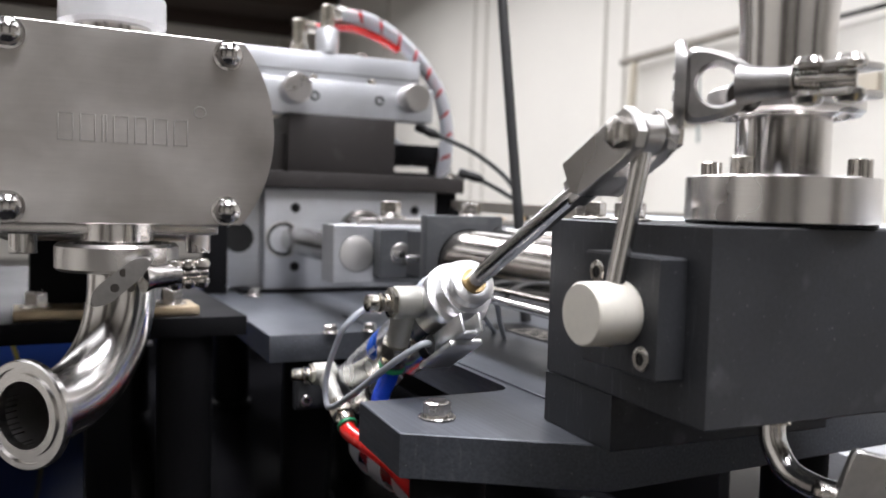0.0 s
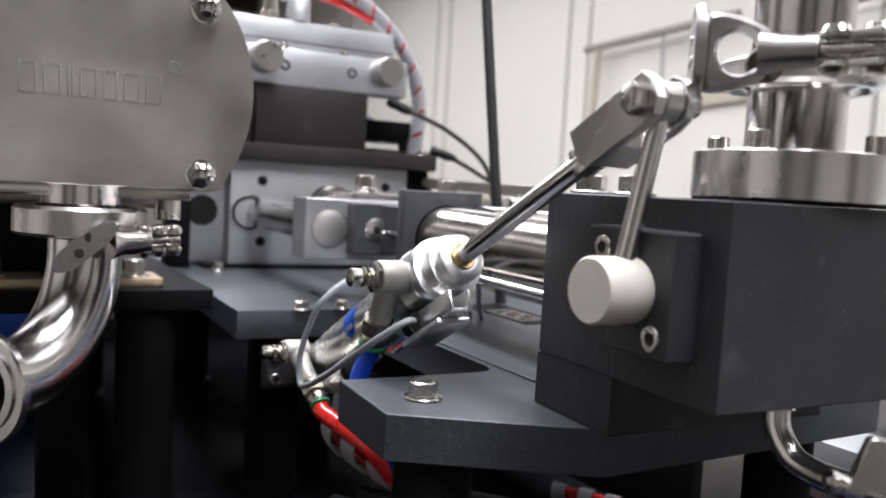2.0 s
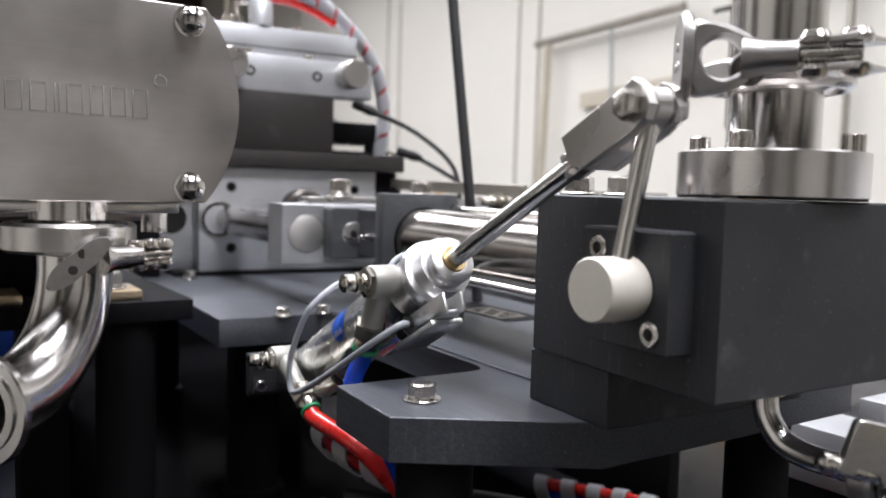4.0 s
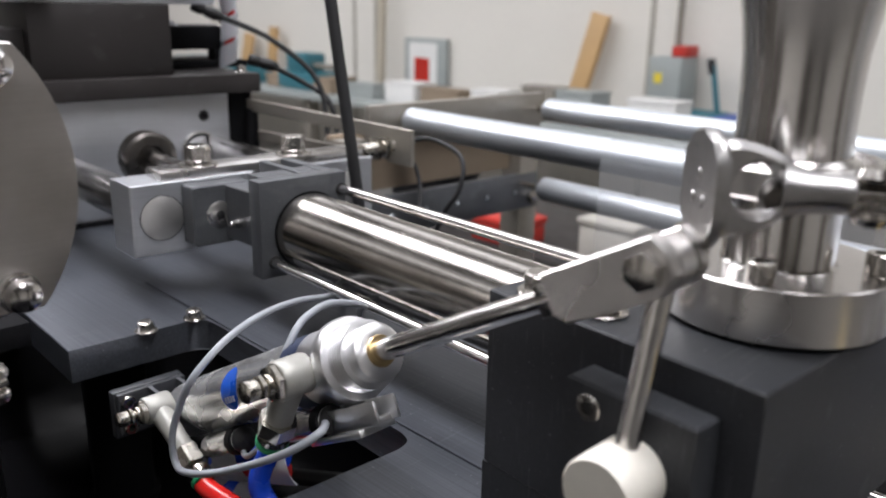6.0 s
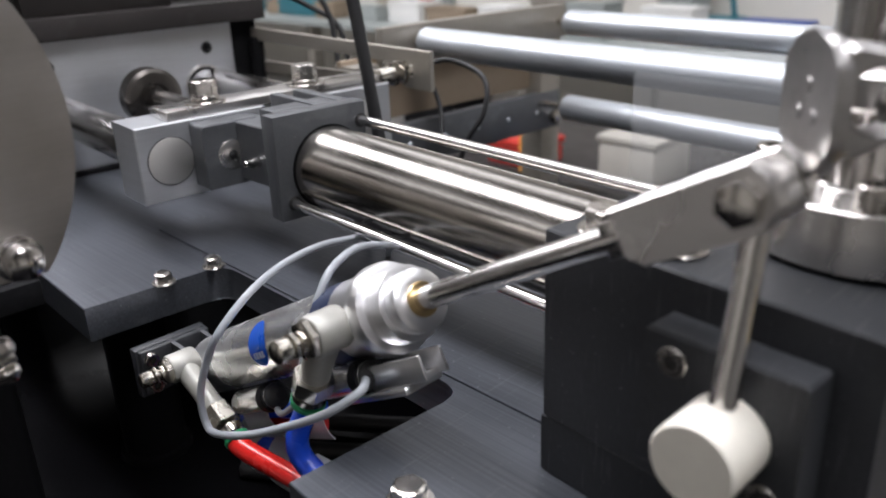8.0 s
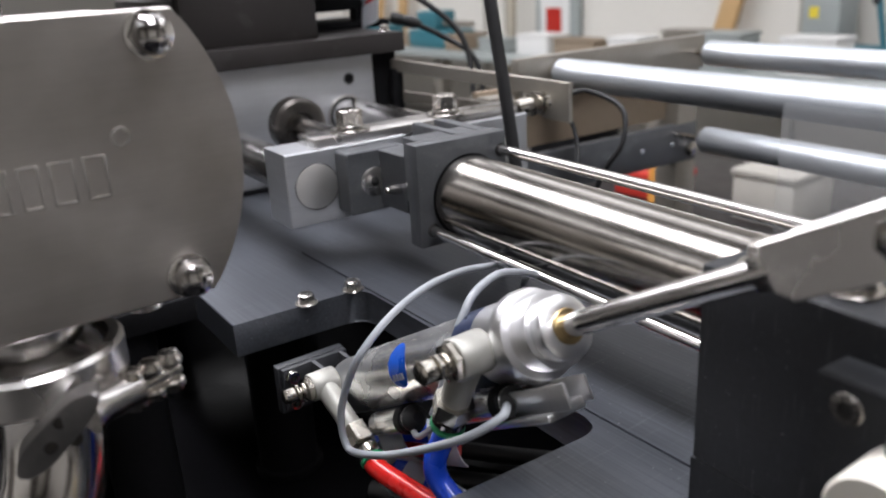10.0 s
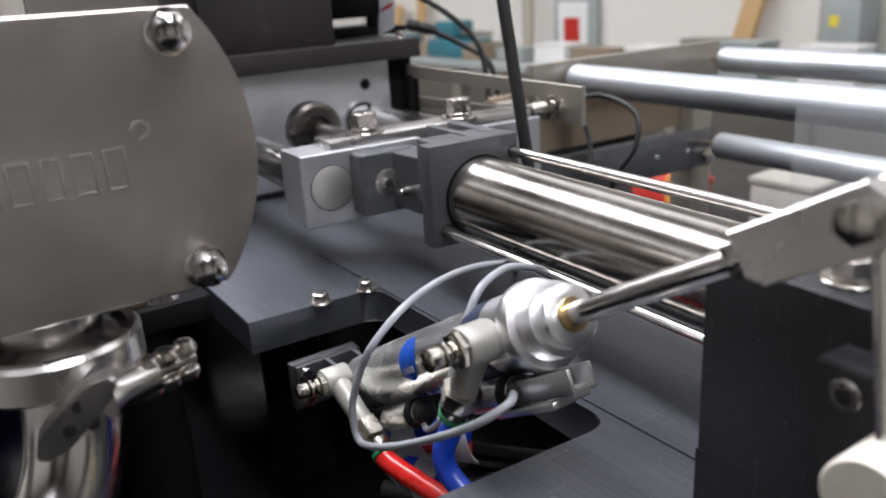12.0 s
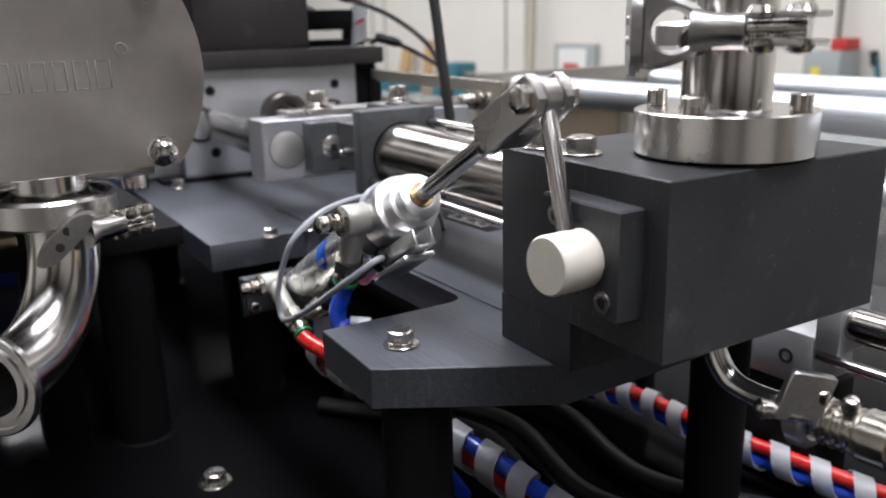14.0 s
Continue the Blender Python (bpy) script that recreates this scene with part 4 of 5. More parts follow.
# ---- the pump ----
def pump():
    cy, cz = 0.1025, 1.0665
    p = thing("rotary_pump", (-0.5, cy, 0.914), "satin stainless rotary lobe pump with engraved front cover", "pump")

    def oval(r, half):
        a0 = math.asin(half / r)
        right = [(cy + r * math.cos(a), cz + r * math.sin(a)) for a in (-a0 + 2 * a0 * i / 24 for i in range(25))]
        left = [(cy - r * math.cos(a), cz + r * math.sin(a)) for a in (a0 - 2 * a0 * i / 24 for i in range(25))]
        return right + left
    part("cover", extrude(oval(0.0938, 0.0592), -0.414, -0.400, "x", 0.0007), SATIN, p, "satin front cover")
    part("body", extrude(oval(0.0905, 0.0572), -0.52, -0.4145, "x", 0.0007), STEEL, p)
    part("gearcase", box(-0.86, -0.5205, cy - 0.075, cy + 0.075, 0.99, 1.115, 0.01), SATIN, p)
    for sy in (-1, 1):
        for sz in (-1, 1):
            nut = part("acorn_nut", lathe((-0.400, cy + sy * 0.0625, cz + sz * 0.0497), (1, 0, 0), [(0.0095, 0), (0.0095, 0.002), (0.0075, 0.0023), (0.0078, 0.007), (0.0068, 0.0105), (0.004, 0.0125), (0, 0.013)], 28), POLISH, p, "polished domed nut")
            part("nut_hex", hexagon((-0.398, cy + sy * 0.0625, cz + sz * 0.0497), (1, 0, 0), 0.0148, 0.004), POLISH, nut)
    # engraved mark: plain bars in place of letters
    y = 0.066
    for w in (0.0088, 0.0088, 0.003, 0.0088, 0.0075, 0.0088, 0.0088):
        strokes = [box(-0.4001, -0.3994, y, y + 0.0008, 1.0568, 1.0733, 0.0002), box(-0.4001, -0.3994, y + w - 0.0008, y + w, 1.0568, 1.0733, 0.0002)]
        if w > 0.004:
            strokes += [box(-0.4001, -0.3994, y + 0.0008, y + w - 0.0008, z, z + 0.0008, 0.0) for z in (1.0568, 1.0725)]
        part("mark_bar", join(*strokes), ENGRAVE, p)
        y += w + 0.0034
    part("mark_dot", ring((-0.400, 0.148, 1.079), (1, 0, 0), 0.0028, 0.0040, 0.0004, 20, 0.0001), ENGRAVE, p)
    # top port with its cap
    part("top_port", lathe((-0.468, cy, 1.12), (0, 0, 1), [(0.0245, 0), (0.0245, 0.022), (0.0305, 0.026), (0.0305, 0.029), (0, 0.029)], 40), POLISH, p)
    part("port_cap", lathe((-0.468, cy, 1.139), (0, 0, 1), [(0.0325, 0), (0.0345, 0.001), (0.0342, 0.019), (0.0325, 0.021), (0, 0.021)], 40), CAP_PLASTIC, p, "translucent plastic port cap")
    # bottom port
    part("bottom_port", lathe((-0.43, cy, 1.012), (0, 0, -1), [(0.0225, 0), (0.0225, 0.016), (0.031, 0.021), (0.031, 0.024)], 40), POLISH, p)
    part("bottom_flange", box(-0.50, -0.418, cy - 0.075, cy + 0.062, 1.0, 1.0085, 0.001), STEEL, p)
    for y in (0.048, 0.158):
        part("boss", rod((-0.455, y, 1.001), (-0.455, y, 0.986), 0.0085, 20), STEEL, p)
    # feet
    part("pedestal", box(-0.86, -0.706, cy - 0.05, cy + 0.05, 0.914, 0.995, 0.004), BLACK, p)
    for y0, y1 in ((0.040, 0.100), (0.136, 0.196)):
        part("foot_pad", box(-0.70, -0.648, y0, y1, 0.9135, 0.9225, 0.001), BRONZE, p, "bronze foot pad")
        hex_bolt(p, (-0.672, y0 + 0.018 if y0 < 0.1 else y1 - 0.022, 0.9225), (0, 0, 1), 0.0175, 0.013)
    # elbow and clamp
    e = thing("pump_elbow", (-0.41, 0.09, 0.88), "polished stainless elbow hanging from the pump, open end towards the front", "pipe")
    px = -0.428
    h = Vector((0.67, -0.74, 0)).normalized()
    R, reach = 0.069, 0.060
    ey = cy + 0.003
    pts = [Vector((px, ey, 0.986)), Vector((px, ey, 0.972))]
    for i in range(17):
        a = math.pi / 2 * i / 16
        pts.append(Vector((px, ey, 0.968)) + h * reach * (1 - math.cos(a)) - Vector((0, 0, R * math.sin(a))))
    end = pts[-1] + h * 0.012
    pts.append(end)
    part("elbow", sweep(pts, 0.0212, 36, smooth=False, caps=False), POLISH, e)
    part("elbow_inside", sweep(pts, 0.0196, 36, smooth=False, caps=False), STEEL, e)
    part("top_ferrule", lathe((px, ey, 0.984), (0, 0, -1), [(0.0196, 0), (0.031, 0), (0.031, 0.003), (0.0212, 0.009)], 40, False), POLISH, e)
    part("end_ferrule", lathe(end - h * 0.008, h, [(0.0212, 0), (0.031, 0.008), (0.0318, 0.009), (0.0318, 0.0125), (0.0308, 0.0135), (0.0275, 0.0135), (0.0275, 0.012), (0.024, 0.012), (0.024, 0.0135), (0.0196, 0.0135), (0.0196, 0.0)], 44, False), POLISH, e, "polished ferrule rim")
    cl = thing("pump_clamp", (px, cy, 0.975), "stainless sanitary clamp on the pump outlet", "clamp")
    part("band", ring((px, cy, 0.977), (0, 0, 1), 0.0315, 0.0375, 0.0175, 48, 0.002), STEEL, cl)
    q = Vector((px + 0.042, cy - 0.001, 0.975))
    lev = extrude(rounded([(-0.018, -0.017), (-0.007, -0.015), (0.012, 0.002), (0.018, 0.013), (0.007, 0.013), (-0.016, -0.006)], [0.004, 0.006, 0.006, 0.004, 0.006, 0.006]), -0.0055, 0.0055, "x", 0.0012)
    bmesh.ops.transform(lev, matrix=Matrix.Translation(q) @ pose(0, 0, 0, 0, 0, -12), verts=lev.verts)
    lever = part("wing_nut", lev, CAST, cl, "cast wing nut")
    for dy, dz in ((0.0, 0.004), (-0.005, -0.005), (0.004, -0.005)):
        part("dimple", lathe(q + Vector((0.0054, dy, dz)), (1, 0, 0), [(0.0026, 0), (0.0026, 0.0004), (0, 0.0004)], 14), DARK_STEEL, lever)
    d = Vector((-0.25, 1, 0.04)).normalized()
    part("boss", lathe(q + d * 0.012, d, [(0.010, 0), (0.0075, 0.006), (0.0075, 0.022)], 24), STEEL, cl)
    part("stud", rod(q + d * 0.026, q + d * 0.054, 0.0035, 14), BOLT, cl)
    for k in (0.032, 0.041, 0.050):
        for sgn in (-1, 1):
            part("hinge_pin", lathe(q + d * k + Vector((0, 0, sgn * 0.003)), (0, 0, sgn), [(0.0035, 0), (0.0052, 0.001), (0.0055, 0.003), (0.004, 0.006), (0, 0.007)], 16), BOLT, cl)


pump()


def pump_table():
    t = thing("pump_table", (-0.75, 0.08, 0.70), "black painted plate on posts carrying the pump", "machine plate")
    part("plate", box(-1.25, -0.636, -0.22, 0.238, 0.895, 0.9135, 0.001), BLACK, t)
    for x, y in ((-0.667, 0.186), (-1.15, 0.19), (-0.667, -0.15), (-1.15, -0.15)):
        part("post", lathe((x, y, 0.70), (0, 0, 1), [(0.028, 0), (0.026, 0.002), (0.026, 0.195)], 36), BLACK, t, "round black post")
    part("tag", box(-0.6358, -0.632, 0.135, 0.152, 0.8895, 0.8945, 0.0005), STEEL, t)
    part("column", box(-0.72, -0.68, 0.10, 0.14, 0.70, 0.895, 0.001), BLACK, t)


pump_table()

# ---- the swing drive: air cylinder and crank lever ----
PIVOT = Vector((-0.527, 0.299, 0.8595))
SHAFT = Vector((-0.160, 0.299, 0.9775))
ARM = 0.0820
OUT_ANGLE, IN_ANGLE = 84.0, 167.5


def pin_at(u):
    a = radians(OUT_ANGLE + (IN_ANGLE - OUT_ANGLE) * u)
    return SHAFT + Vector((ARM * math.cos(a), 0, ARM * math.sin(a)))


def swing(u):
    """Angle of the cylinder and length from its pivot to the pin."""
    v = pin_at(u) - PIVOT
    return math.degrees(math.atan2(v.z, v.x)), v.length


def crank_lever():
    """Built with the shaft at the origin and the arm along +x."""
    c = new("crank_lever")
    c.empty_display_size = 0.02
    ORIGIN[c] = Vector((0, 0, 0))
    tagged(c, "white plastic hub with a polished crank arm on the valve shaft", "lever")
    part("hub", lathe((0, -0.0025, 0), (0, -1, 0), [(0.0138, 0), (0.0147, 0.0012), (0.0147, 0.0238), (0.0138, 0.025), (0, 0.025)], 48), ACETAL, c, "off-white plastic hub")
    part("grub_screw", ring((-0.0145, -0.012, 0), (-1, 0, 0), 0.0018, 0.0034, 0.0012, 18), BOLT, c)
    part("arm", rod((0.010, -0.010, 0), (ARM - 0.006, 0.0, 0), 0.0046, 24), POLISH, c, "polished crank arm")
    part("eye", rod((ARM, -0.0052, 0), (ARM, 0.0052, 0), 0.0092, 28), STEEL, c)
    return c


def air_cylinder():
    """Built with the rear pivot at the origin and the axis along +x."""
    c = new("air_cylinder")
    c.empty_display_size = 0.02
    ORIGIN[c] = Vector((0, 0, 0))
    tagged(c, "stainless air cylinder with blue label, fittings and hoses", "air cylinder")
    X = (1, 0, 0)
    part("rear_cap", lathe((0.012, 0, 0), X, [(0.008, 0), (0.0175, 0.003), (0.0190, 0.005), (0.0190, 0.036), (0.0185, 0.040)], 48), ALU_BRIGHT, c, "bright aluminium rear cap")
    part("body", lathe((0.050, 0, 0), X, [(0.0185, 0), (0.0197, 0.0015), (0.0197, 0.130), (0.0201, 0.131), (0.0201, 0.134)], 56), TUBE_BODY, c, "stainless cylinder tube")
    part("front_cap", lathe((0.184, 0, 0), X, [(0.0201, 0), (0.0204, 0.001), (0.0204, 0.034), (0.0225, 0.0355), (0.0229, 0.0365), (0.0229, 0.042), (0.0220, 0.0445), (0.0183, 0.0455)], 56), ALU_BRIGHT, c, "bright turned aluminium end cap")
    rows = [(0.0181, 0.0)]
    for k in range(5):
        rows += [(0.0181, 0.0022 * k + 0.0004), (0.0171, 0.0022 * k + 0.0011), (0.0181, 0.0022 * k + 0.0018)]
    part("thread", lathe((0.2295, 0, 0), X, rows + [(0.0181, 0.0115), (0.0150, 0.0120)], 44), ALU_BRIGHT, c, "threaded aluminium nose")
    part("nose_nut", lathe((0.2410, 0, 0), X, [(0.0148, 0), (0.0150, 0.001), (0.0150, 0.0075), (0.0136, 0.0085), (0.0085, 0.0087)], 36), ALU_BRIGHT, c)
    part("bushing", ring((0.2490, 0, 0), X, 0.0056, 0.0083, 0.0022), BRASS, c, "brass rod bushing")

    def printed(name, x0, x1, a0, a1, r, m, label):
        bm = bmesh.new()
        strip = [[bm.verts.new((x, -r * math.cos(radians(a)), r * math.sin(radians(a)))) for a in (a0 + (a1 - a0) * i / 12 for i in range(13))] for x in (x0, x1)]
        for i in range(12):
            bm.faces.new((strip[0][i], strip[0][i + 1], strip[1][i + 1], strip[1][i]))
        return part(name, bm, m, c, label)
    printed("label_band", 0.181, 0.199, -60, 130, 0.02065, DARK_LABEL, "dark blue label band")
    bm = bmesh.new()
    rings = []
    for grow in (0.1, 0.4, 0.7, 1.0):
        turns = [(2 * math.pi * i / 28, radians(18 + 40 * grow * math.cos(2 * math.pi * i / 28))) for i in range(28)]
        rings.append([bm.verts.new((0.118 + 0.0105 * grow * math.sin(t), -0.0199 * math.cos(a), 0.0199 * math.sin(a))) for t, a in turns])
    for inner, outer in zip(rings, rings[1:]):
        for i in range(28):
            bm.faces.new((inner[i], outer[i], outer[(i + 1) % 28], inner[(i + 1) % 28]))
    bm.faces.new(rings[0])
    part("blue_mark", bm, BLUE_LABEL, c, "blue oval mark")
    for k in range(4):
        part("mark_bar", box(0.1115 + 0.0034 * k, 0.1135 + 0.0034 * k, -0.0202, -0.0190, -0.0025, 0.0012, 0.0), WRAP, c)
    part("rear_tang", join(box(-0.006, 0.015, -0.006, 0.006, -0.008, 0.008, 0.002), rod((0, -0.006, 0), (0, 0.006, 0), 0.0085)), ALU_BRIGHT, c)

    def banjo(p, legdir, leg, r, reach, name):
        """A banjo fitting on the near side, its leg towards legdir."""
        near = Vector((0, -1, 0))
        f = part(name, lathe(p + near * 0.0175, near, [(r * 0.5, 0), (r * 0.5, reach - 0.0185), (r * 0.96, reach - 0.018), (r, reach - 0.017), (r, reach - 0.001), (r * 0.93, reach)], 36), FITTING, c, "pale grey banjo fitting")
        q = p + near * (0.0175 + reach)
        part("fitting_nut", hexagon(q, near, r * 1.62, 0.0042), NICKEL, f)
        part("needle", lathe(q + near * 0.0042, near, [(r * 0.52, 0), (r * 0.52, 0.002), (r * 0.32, 0.0022), (r * 0.32, 0.0075)], 20), NICKEL, f)
        part("lock_nut", hexagon(q + near * 0.0085, near, r * 1.1, 0.0025), NICKEL, f)
        part("needle_knob", lathe(q + near * 0.0115, near, [(r * 0.5, 0), (r * 0.54, 0.001), (r * 0.54, 0.0065), (r * 0.42, 0.0075), (0, 0.0076)], 20), NICKEL, f, "adjusting needle")
        o = p + near * (0.0175 + reach - 0.0095)
        part("fitting_leg", lathe(o + legdir * r * 0.5, legdir, [(r * 0.80, 0), (r * 0.72, leg * 0.35), (r * 0.72, leg * 0.55), (r * 0.62, leg * 0.57)], 28), FITTING, f)
        part("leg_hex", hexagon(o + legdir * (r * 0.5 + leg * 0.56), legdir, r * 1.75, leg * 0.22), NICKEL, f)
        part("leg_bead", lathe(o + legdir * (r * 0.5 + leg * 0.82), legdir, [(r * 0.82, 0), (r * 0.84, leg * 0.07), (r * 0.72, leg * 0.1), (r * 0.6, leg * 0.12)], 24), NICKEL, f)
        e = o + legdir * (r * 0.5 + leg * 0.93)
        part("release_ring", ring(e, legdir, 0.0045, r * 0.86, 0.0030), GREEN, f)
        return e

    def local(wx, wy, wz):
        v = Vector((wx, wy, wz)) - PIVOT
        ca, sa = math.cos(radians(26.8)), math.sin(radians(26.8))
        return Vector((v.x * ca + v.z * sa, v.y, -v.x * sa + v.z * ca))
    e = banjo(Vector((0.211, 0, 0.002)), Vector((-0.80, 0, -0.60)).normalized(), 0.047, 0.0106, 0.0215, "front_fitting")
    part("blue_hose", sweep([e, e + Vector((-0.80, 0, -0.60)) * 0.010] + [local(*q) for q in ((-0.368, 0.264, 0.880), (-0.344, 0.276, 0.850), (-0.355, 0.310, 0.790), (-0.365, 0.36, 0.712))], 0.0061, 18), BLUE_HOSE, c, "blue air hose")
    e = banjo(Vector((0.030, 0, 0.009)), Vector((0.56, 0, -0.83)).normalized(), 0.062, 0.0092, 0.0200, "rear_fitting")
    part("red_hose", sweep([e, e + Vector((0.56, 0, -0.83)) * 0.010] + [local(*q) for q in ((-0.402, 0.282, 0.836), (-0.388, 0.295, 0.820), (-0.380, 0.312, 0.797), (-0.378, 0.335, 0.76), (-0.385, 0.355, 0.712))], 0.0064, 18), RED_HOSE, c, "red air hose")
    # reed switches clipped under the body, the switch rail and the grey cables
    rail = part("switch_rail", box(0.198, 0.246, -0.016, -0.002, -0.0335, -0.0305, 0.0006), ALU_BRIGHT, c, "aluminium switch rail")
    for y in (-0.016, -0.0035):
        part("rail_lip", box(0.198, 0.252, y, y + 0.0016, -0.0335, -0.0215, 0.0004), ALU_BRIGHT, rail)
    part("rail_foot", box(0.190, 0.238, -0.019, 0.004, -0.0375, -0.0338, 0.0008), ALU_BRIGHT, rail)
    for x0, n in ((0.058, 0.046), (0.165, 0.042)):
        sw = part("reed_switch", rod((x0, -0.0125, -0.0265), (x0 + n, -0.0125, -0.0265), 0.0078, 24), TUBE_BODY, c, "metal reed switch")
        part("switch_boot", lathe((x0 + n, -0.0125, -0.0265), X, [(0.0079, 0), (0.0079, 0.002), (0.0035, 0.007), (0, 0.0075)], 24), RUBBER, sw)
        part("switch_band", ring((x0 + n - 0.009, -0.0125, -0.0265), X, 0.0078, 0.0092, 0.0075, 28), BLACK, sw)
    one = [(-0.330, 0.283, 0.930), (-0.320, 0.270, 0.931), (-0.338, 0.258, 0.9165), (-0.392, 0.2525, 0.8868), (-0.4335, 0.2525, 0.8693), (-0.4456, 0.2525, 0.8715), (-0.446, 0.2525, 0.8896), (-0.4378, 0.256, 0.9128), (-0.4285, 0.262, 0.9318), (-0.4295, 0.285, 0.9474), (-0.4384, 0.315, 0.9526), (-0.4447, 0.345, 0.9525), (-0.4544, 0.375, 0.9459), (-0.490, 0.410, 0.930), (-0.520, 0.440, 0.912), (-0.540, 0.458, 0.900)]
    part("sensor_cable", sweep([local(*q) for q in one], 0.0022, 12), GREY_CABLE, c, "grey sensor cable")
    two = [(-0.392, 0.281, 0.900), (-0.380, 0.280, 0.920), (-0.3757, 0.285, 0.9405), (-0.3719, 0.288, 0.9546), (-0.3736, 0.298, 0.9667), (-0.3789, 0.312, 0.9704), (-0.3864, 0.330, 0.9692), (-0.3935, 0.352, 0.9619), (-0.420, 0.385, 0.945), (-0.470, 0.420, 0.922), (-0.505, 0.447, 0.900)]
    part("sensor_cable", sweep([local(*q) for q in two], 0.0022, 12), GREY_CABLE, c, "grey sensor cable")
    part("short_lead", sweep([(0.101, -0.0135, -0.030), (0.112, -0.018, -0.036), (0.124, -0.016, -0.034), (0.140, -0.010, -0.028)], 0.0018, 10), GREY_CABLE, c)
    # the moving rod, built with the pin at its origin
    r = new("piston_rod")
    r.parent = c
    ORIGIN[r] = Vector((0, 0, 0))
    tagged(r, "polished piston rod with a forked clevis")
    part("rod", rod((-0.190, 0, 0), (-0.045, 0, 0), 0.0056, 28), POLISH, r)
    part("wrench_flat", box(-0.058, -0.046, -0.0052, 0.0052, -0.0066, 0.0066, 0.0006), POLISH, r)
    out = [(-0.046, -0.0062), (-0.040, -0.0105), (-0.005, -0.0105), (0.004, -0.0095), (0.0090, -0.0045), (0.0095, 0.0045), (0.006, 0.0105), (-0.046, 0.0105)]
    for y0, y1 in ((-0.0128, -0.0058), (0.0058, 0.0128)):
        part("clevis_cheek", extrude(out, y0, y1, "y", 0.0008), STEEL, r, "forked clevis")
    part("clevis_root", extrude([(-0.0455, -0.0062), (-0.040, -0.0103), (-0.021, -0.0103), (-0.021, 0.0103), (-0.0455, 0.0103)], -0.0059, 0.0059, "y"), STEEL, r)
    part("pin_head", hexagon((0, -0.0128, 0), (0, -1, 0), 0.0125, 0.0055), BOLT, r, "clevis pin bolt")
    part("pin_nut", hexagon((0, 0.0128, 0), (0, 1, 0), 0.0125, 0.006), BOLT, r)
    return c, r


LEVER = crank_lever()
CYLINDER, ROD = air_cylinder()


def pivot_bracket():
    b = thing("pivot_bracket", (-0.55, 0.285, 0.84), "bent steel bracket under the plate holding the cylinder's tail", "bracket")
    part("back_plate", box(-0.566, -0.558, 0.2625, 0.316, 0.838, 0.8744, 0.001), HOUSING, b)
    for y in (0.2865, 0.3085):
        part("cheek", extrude(rounded([(-0.558, 0.848), (-0.518, 0.855), (-0.518, 0.873), (-0.558, 0.8742)], [0, 0.007, 0.007, 0], 4), y, y + 0.003, "y"), YOKE, b)
    part("cheek_base", box(-0.5578, -0.553, 0.264, 0.3155, 0.842, 0.8742, 0.001), HOUSING, b)
    for z in (0.868, 0.848):
        socket_screw(b, (-0.553, 0.2705, z), (1, 0, 0), 0.005, 0.004)
    part("pivot_pin", rod((-0.527, 0.284, 0.8595), (-0.527, 0.314, 0.8595), 0.0035), BOLT, b)


pivot_bracket()


def hose_bundle():
    h = thing("hose_bundle", (-0.45, 0.36, 0.72), "blue and red air hoses in white spiral wrap under the plate", "hose")
    path = [(-0.440, 0.330, 0.842), (-0.470, 0.309, 0.840), (-0.486, 0.302, 0.832), (-0.470, 0.300, 0.821), (-0.425, 0.306, 0.816), (-0.380, 0.318, 0.810), (-0.335, 0.33, 0.795), (-0.28, 0.338, 0.788), (-0.22, 0.342, 0.782), (-0.10, 0.36, 0.765), (0.06, 0.40, 0.735), (0.2, 0.43, 0.72)]
    off = Vector((0.0, 0.0, 0.0060))
    part("hose", sweep([Vector(p) + off for p in path], 0.0066, 16), BLUE_HOSE, h, "blue air hose")
    part("hose", sweep([Vector(p) - off for p in path], 0.0058, 16), RED_HOSE, h, "red air hose")
    part("spiral_wrap", helix_band(path, 0.0130, 0.033, 0.018, 0.0014), WRAP, h, "white spiral wrap")
    g = thing("hose_bundle", (-0.3, 0.6, 0.72), "red and blue air hoses in pale wrap behind the posts", "hose")
    path = [(-0.52, 0.560, 0.715), (-0.46, 0.575, 0.722), (-0.400, 0.580, 0.732), (-0.360, 0.580, 0.736), (-0.318, 0.578, 0.736), (-0.255, 0.588, 0.733), (-0.190, 0.605, 0.728), (-0.12, 0.625, 0.722), (0.0, 0.65, 0.716)]
    part("hose", sweep([Vector(p) + off for p in path], 0.0060, 14), RED_HOSE, g, "red air hose")
    part("hose", sweep([Vector(p) - off for p in path], 0.0060, 14), BLUE_HOSE, g, "blue air hose")
    part("spiral_wrap", helix_band(path, 0.0125, 0.032, 0.016, 0.0014), WRAP, g, "pale spiral wrap")
    for i, (y, z) in enumerate(((0.50, 0.715), (0.56, 0.712), (0.47, 0.71))):
        k = thing("floor_cable", (-0.3, y, 0.70), "black cable lying on the base plate", "cable", "base cables")
        part("cable", sweep([(-0.60, y - 0.12, z), (-0.45, y - 0.03, z + 0.004), (-0.30, y - 0.05, z), (-0.15, y + 0.02, z), (0.05, y, z)], 0.008, 12), RUBBER, k)


hose_bundle()


